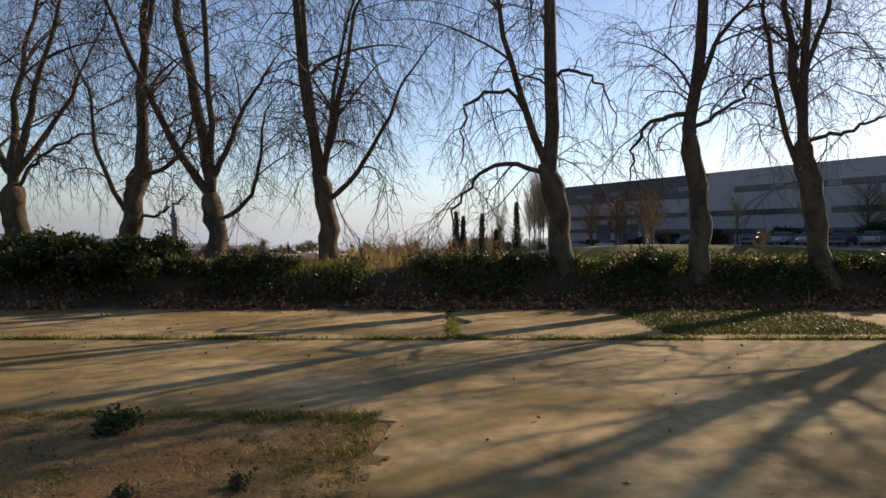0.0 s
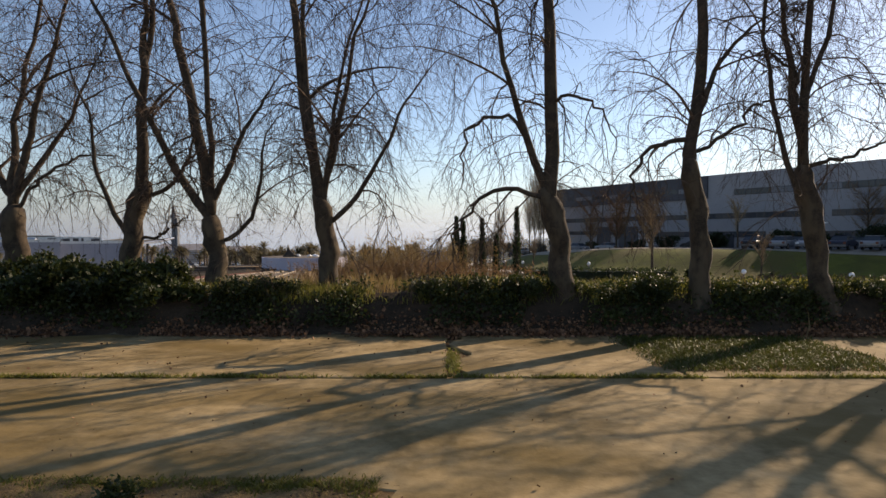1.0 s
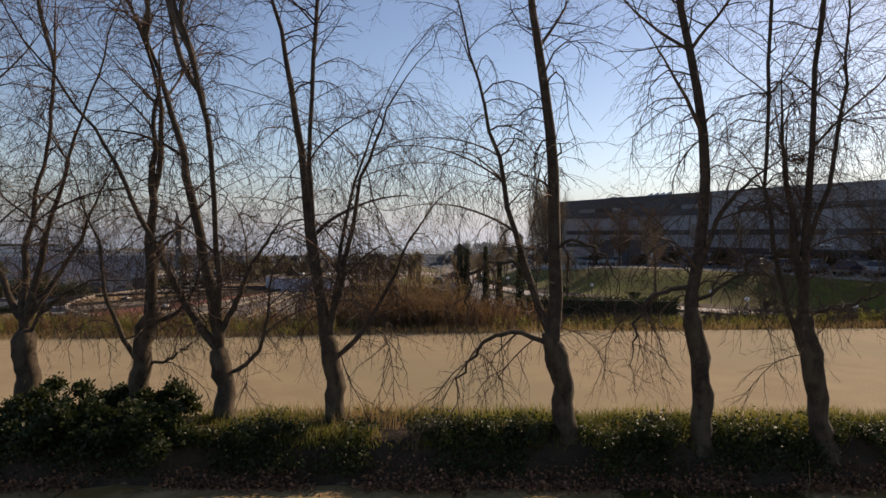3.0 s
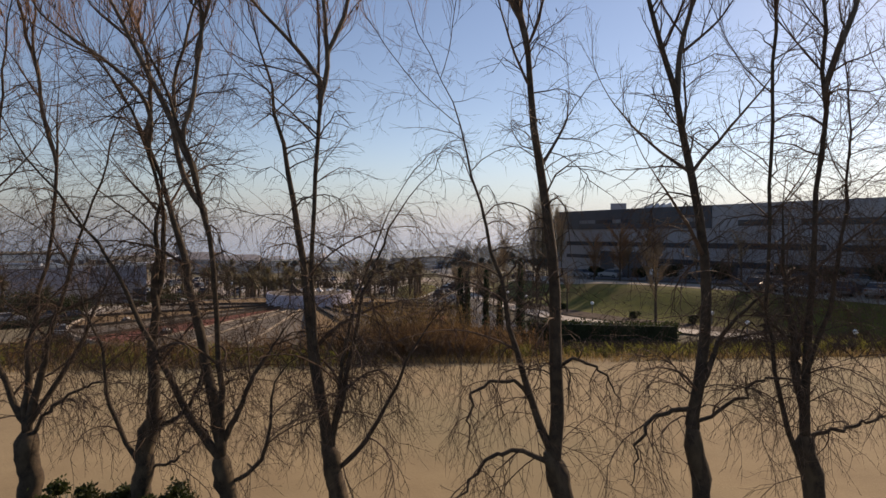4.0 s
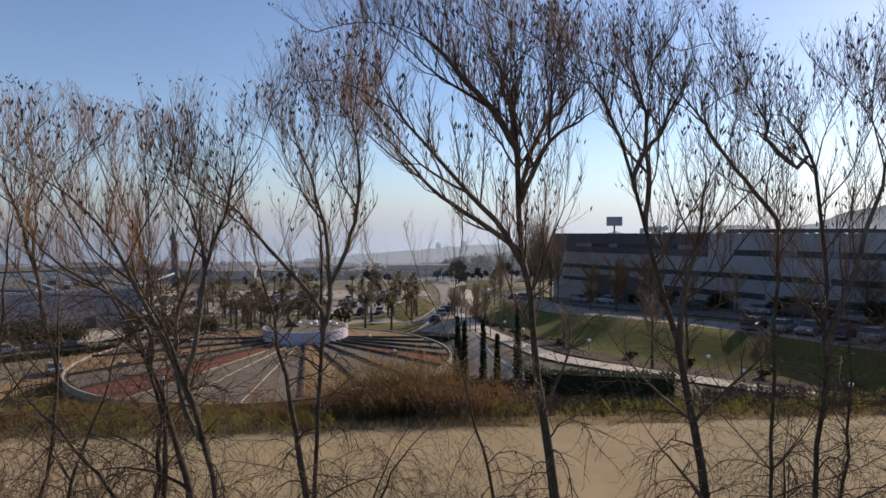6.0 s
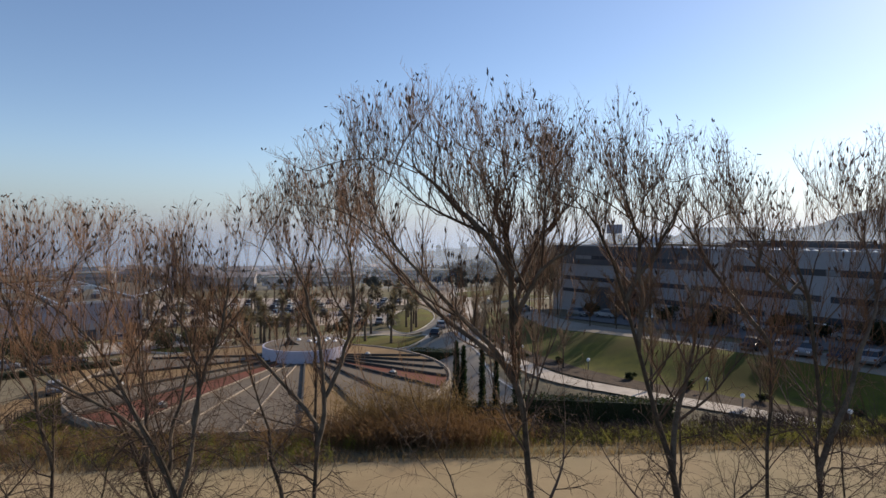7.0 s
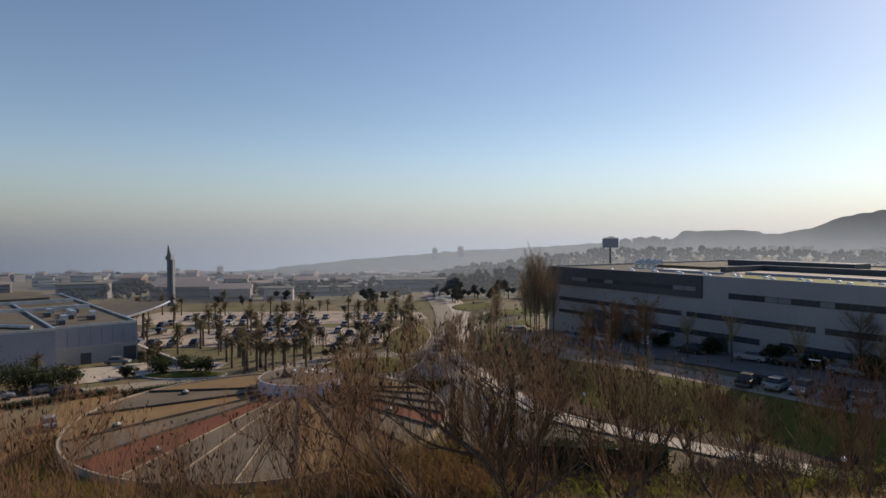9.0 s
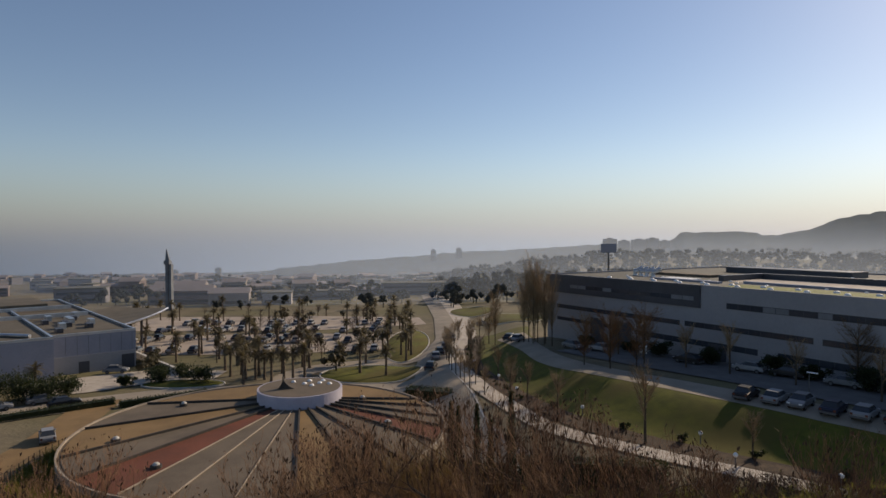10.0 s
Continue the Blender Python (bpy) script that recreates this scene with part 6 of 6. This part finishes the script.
house(-88, 258, 16, 10, 5.5, 12, 0)
house(-70, 266, 12, 10, 5.0, 10, 3)
house(-122, 290, 22, 12, 7.0, 12, 1)
house(-14, 345, 36, 14, 6.5, 8, 2)
house(-112, 268, 26, 11, 6.0, 8, 1)
house(-66, 300, 44, 9, 4.0, 9, 3)
house(-160, 275, 20, 12, 6.5, 20, 2)
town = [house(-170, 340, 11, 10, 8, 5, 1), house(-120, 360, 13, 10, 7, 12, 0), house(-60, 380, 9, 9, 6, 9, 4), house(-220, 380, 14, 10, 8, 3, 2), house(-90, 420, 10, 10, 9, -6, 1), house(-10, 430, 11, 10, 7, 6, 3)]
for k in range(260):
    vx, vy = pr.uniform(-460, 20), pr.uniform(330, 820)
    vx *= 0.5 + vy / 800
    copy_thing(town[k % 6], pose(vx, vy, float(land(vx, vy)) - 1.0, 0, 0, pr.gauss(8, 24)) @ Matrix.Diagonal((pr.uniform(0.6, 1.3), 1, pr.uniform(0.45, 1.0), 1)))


def woods(name, count, place, label, seed, size=(3.5, 7.0), material=M_WOODS, sprays=7):
    """Far trees, too many to count: lumpy heads with a ragged fringe of leaf sprays, on short trunks."""
    r, g = random.Random(seed), Geo()
    for _ in range(count):
        x, y = place(r)
        z, s = float(land(x, y)), r.uniform(*size)
        g.tube([Vector((x, y, z - 1)), Vector((x, y, z + s * 0.5))], [0.25, 0.15], 4)
        for _ in range(5):
            cx, cy, cz = x + r.gauss(0, 0.22) * s, y + r.gauss(0, 0.22) * s, z + s * r.uniform(0.35, 0.85)
            base, rr = len(g.v), s * r.uniform(0.15, 0.27)
            for j in range(4):
                w = (j / 3 - 0.5) * math.pi * 0.96
                for k in range(6):
                    q = rr * r.uniform(0.75, 1.2)
                    aa = 2 * math.pi * (k + 0.5 * (j % 2)) / 6
                    g.v.append(Vector((cx + q * math.cos(w) * math.cos(aa), cy + q * math.cos(w) * math.sin(aa), cz + 0.85 * q * math.sin(w))))
            g.f += [(base + j * 6 + k, base + j * 6 + (k + 1) % 6, base + (j + 1) * 6 + (k + 1) % 6, base + (j + 1) * 6 + k) for j in range(3) for k in range(6)]
        for _ in range(sprays):
            a, e = r.uniform(0, 6.28), r.gauss(0, 0.25)
            p = Vector((x + math.cos(a) * s * r.uniform(0.2, 0.48), y + math.sin(a) * s * r.uniform(0.2, 0.48), z + s * (0.62 + e)))
            g.leaf(p, s * r.uniform(0.07, 0.15), r, 0.5, 0.8)
    return tagged(part(name, g, material), label, "trees", "", "stuff")


woods("park_trees", 24, lambda r: (r.uniform(-58, -14), r.uniform(112, 215)), "dark small trees among the palms", 31, (2.2, 4.0), M_PARKLEAF, 120)
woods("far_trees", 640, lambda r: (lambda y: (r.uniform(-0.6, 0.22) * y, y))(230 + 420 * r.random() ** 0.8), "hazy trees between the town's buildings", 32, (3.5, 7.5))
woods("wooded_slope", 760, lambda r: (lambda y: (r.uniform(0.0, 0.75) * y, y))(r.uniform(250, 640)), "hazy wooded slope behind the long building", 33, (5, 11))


# ---- the distance: sheets in place of haze, ridge with a haze glow, glowing sky haze ----
def veil(dist, top, density):
    """A curved translucent sheet added in place of haze: it scatters daylight, lets the rest through, and thins out
    upwards.
    """
    m = bpy.data.materials.new("haze_sheet")
    m.use_nodes = True
    n, ln = m.node_tree.nodes, m.node_tree.links
    n.remove(n["Principled BSDF"])
    tr, tl, mix = n.new("ShaderNodeBsdfTransparent"), n.new("ShaderNodeBsdfTranslucent"), n.new("ShaderNodeMixShader")
    tl.inputs["Color"].default_value = (0.55, 0.65, 0.80, 1)
    geo, xyz, mr = n.new("ShaderNodeNewGeometry"), n.new("ShaderNodeSeparateXYZ"), n.new("ShaderNodeMapRange")
    ln.new(geo.outputs["Position"], xyz.inputs[0])
    ln.new(xyz.outputs["Z"], mr.inputs[0])
    mr.interpolation_type = "SMOOTHERSTEP"
    mr.inputs["From Min"].default_value, mr.inputs["From Max"].default_value = -12.0, top
    mr.inputs["To Min"].default_value, mr.inputs["To Max"].default_value = density, 0.0
    ln.new(mr.outputs[0], mix.inputs[0])
    ln.new(tr.outputs[0], mix.inputs[1])
    ln.new(tl.outputs[0], mix.inputs[2])
    ln.new(mix.outputs[0], n["Material Output"].inputs["Surface"])
    g = Geo()
    for k in range(61):
        a = radians(-60 + 2 * k)
        g.v += [Vector((dist * math.sin(a), dist * math.cos(a), -90)), Vector((dist * math.sin(a), dist * math.cos(a), top))]
    g.f += [(2 * k, 2 * k + 2, 2 * k + 3, 2 * k + 1) for k in range(60)]
    tagged(part("backdrop", g, m, smooth=True), "translucent sheet standing in for haze over the plain", "", "", "structure")


veil(262, 36, 0.12)
veil(420, 40, 0.17)
veil(680, 48, 0.17)
def ridge(name, dist, tops, label, material, base=-160, rough=6.0, seed=0.0):
    """A far hillside; tops are (tangent of the bearing, height)."""
    g, n = Geo(), 260
    ts, hs = [t for t, _ in tops], [h for _, h in tops]
    for k in range(n + 1):
        t = ts[0] + (ts[-1] - ts[0]) * k / n
        h = float(np.interp(t, ts, hs)) + rough * (noise.noise((t * 60, seed, 0)) + 0.6 * noise.noise((t * 190, seed, 4)))
        for q, (f, z) in enumerate(((0.72, base), (0.9, base + (h - base) * 0.72), (1.0, h), (1.12, base))):
            g.v.append(Vector((t * dist * f, dist * f, z)))
    g.f += [(4 * k + q, 4 * k + 4 + q, 4 * k + 5 + q, 4 * k + 1 + q) for k in range(n) for q in range(3)]
    return tagged(part(name, g, material, smooth=True), label, "", "", "structure")


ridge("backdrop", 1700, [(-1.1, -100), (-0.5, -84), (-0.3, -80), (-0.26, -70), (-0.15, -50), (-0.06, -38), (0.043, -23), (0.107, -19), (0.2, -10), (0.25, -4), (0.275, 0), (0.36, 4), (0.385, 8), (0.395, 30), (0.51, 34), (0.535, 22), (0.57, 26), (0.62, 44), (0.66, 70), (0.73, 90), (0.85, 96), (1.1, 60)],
      "hazy blue hills along the skyline", M_HAZE_GLOW, rough=4.0)
# Far blocks share the hills' glow, which imitates haze.
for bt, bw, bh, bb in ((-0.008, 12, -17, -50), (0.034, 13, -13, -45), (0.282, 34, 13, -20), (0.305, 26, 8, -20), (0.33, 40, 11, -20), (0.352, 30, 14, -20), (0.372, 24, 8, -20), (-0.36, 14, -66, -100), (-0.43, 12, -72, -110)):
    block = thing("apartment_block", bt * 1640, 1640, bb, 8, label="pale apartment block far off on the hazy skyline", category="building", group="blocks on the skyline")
    part("wall", Geo().box(-bw / 2, -8, -30, bw / 2, 8, bh - bb), M_HAZE_GLOW, block)
    part("roof_house", Geo().box(-bw / 5, -4, bh - bb, bw / 6, 4, bh - bb + 3), M_HAZE_GLOW, block)
# Emissive cylinder added in place of haze along the horizon.
haze = bpy.data.materials.new("sky_haze_glow")
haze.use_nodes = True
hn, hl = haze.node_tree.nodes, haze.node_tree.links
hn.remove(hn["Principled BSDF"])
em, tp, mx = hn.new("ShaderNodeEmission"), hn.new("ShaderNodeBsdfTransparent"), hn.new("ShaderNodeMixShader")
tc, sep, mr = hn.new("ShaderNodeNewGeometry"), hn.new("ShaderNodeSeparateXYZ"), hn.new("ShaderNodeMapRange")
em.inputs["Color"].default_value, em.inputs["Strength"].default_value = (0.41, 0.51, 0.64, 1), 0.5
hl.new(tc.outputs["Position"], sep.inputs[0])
dt, br = hn.new("ShaderNodeVectorMath"), hn.new("ShaderNodeMapRange")     # the imitated haze glows brighter towards the sun
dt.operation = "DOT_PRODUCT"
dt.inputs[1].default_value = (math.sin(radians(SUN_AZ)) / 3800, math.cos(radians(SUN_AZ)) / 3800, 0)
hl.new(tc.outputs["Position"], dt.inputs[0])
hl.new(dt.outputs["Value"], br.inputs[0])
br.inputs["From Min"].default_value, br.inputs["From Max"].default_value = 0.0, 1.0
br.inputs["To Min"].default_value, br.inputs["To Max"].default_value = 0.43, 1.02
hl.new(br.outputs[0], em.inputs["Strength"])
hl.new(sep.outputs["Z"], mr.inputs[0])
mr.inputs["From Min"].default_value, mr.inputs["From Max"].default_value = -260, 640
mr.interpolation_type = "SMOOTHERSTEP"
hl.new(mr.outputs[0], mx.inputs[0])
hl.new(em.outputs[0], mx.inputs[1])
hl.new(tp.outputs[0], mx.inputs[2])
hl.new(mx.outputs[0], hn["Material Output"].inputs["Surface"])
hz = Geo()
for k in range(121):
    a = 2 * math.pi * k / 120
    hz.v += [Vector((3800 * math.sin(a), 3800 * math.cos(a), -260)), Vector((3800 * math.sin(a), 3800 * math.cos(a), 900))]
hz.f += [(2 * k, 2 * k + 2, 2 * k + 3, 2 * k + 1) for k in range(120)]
tagged(part("backdrop", hz, haze), "glowing band standing in for pale haze along the horizon", "", "", "structure")
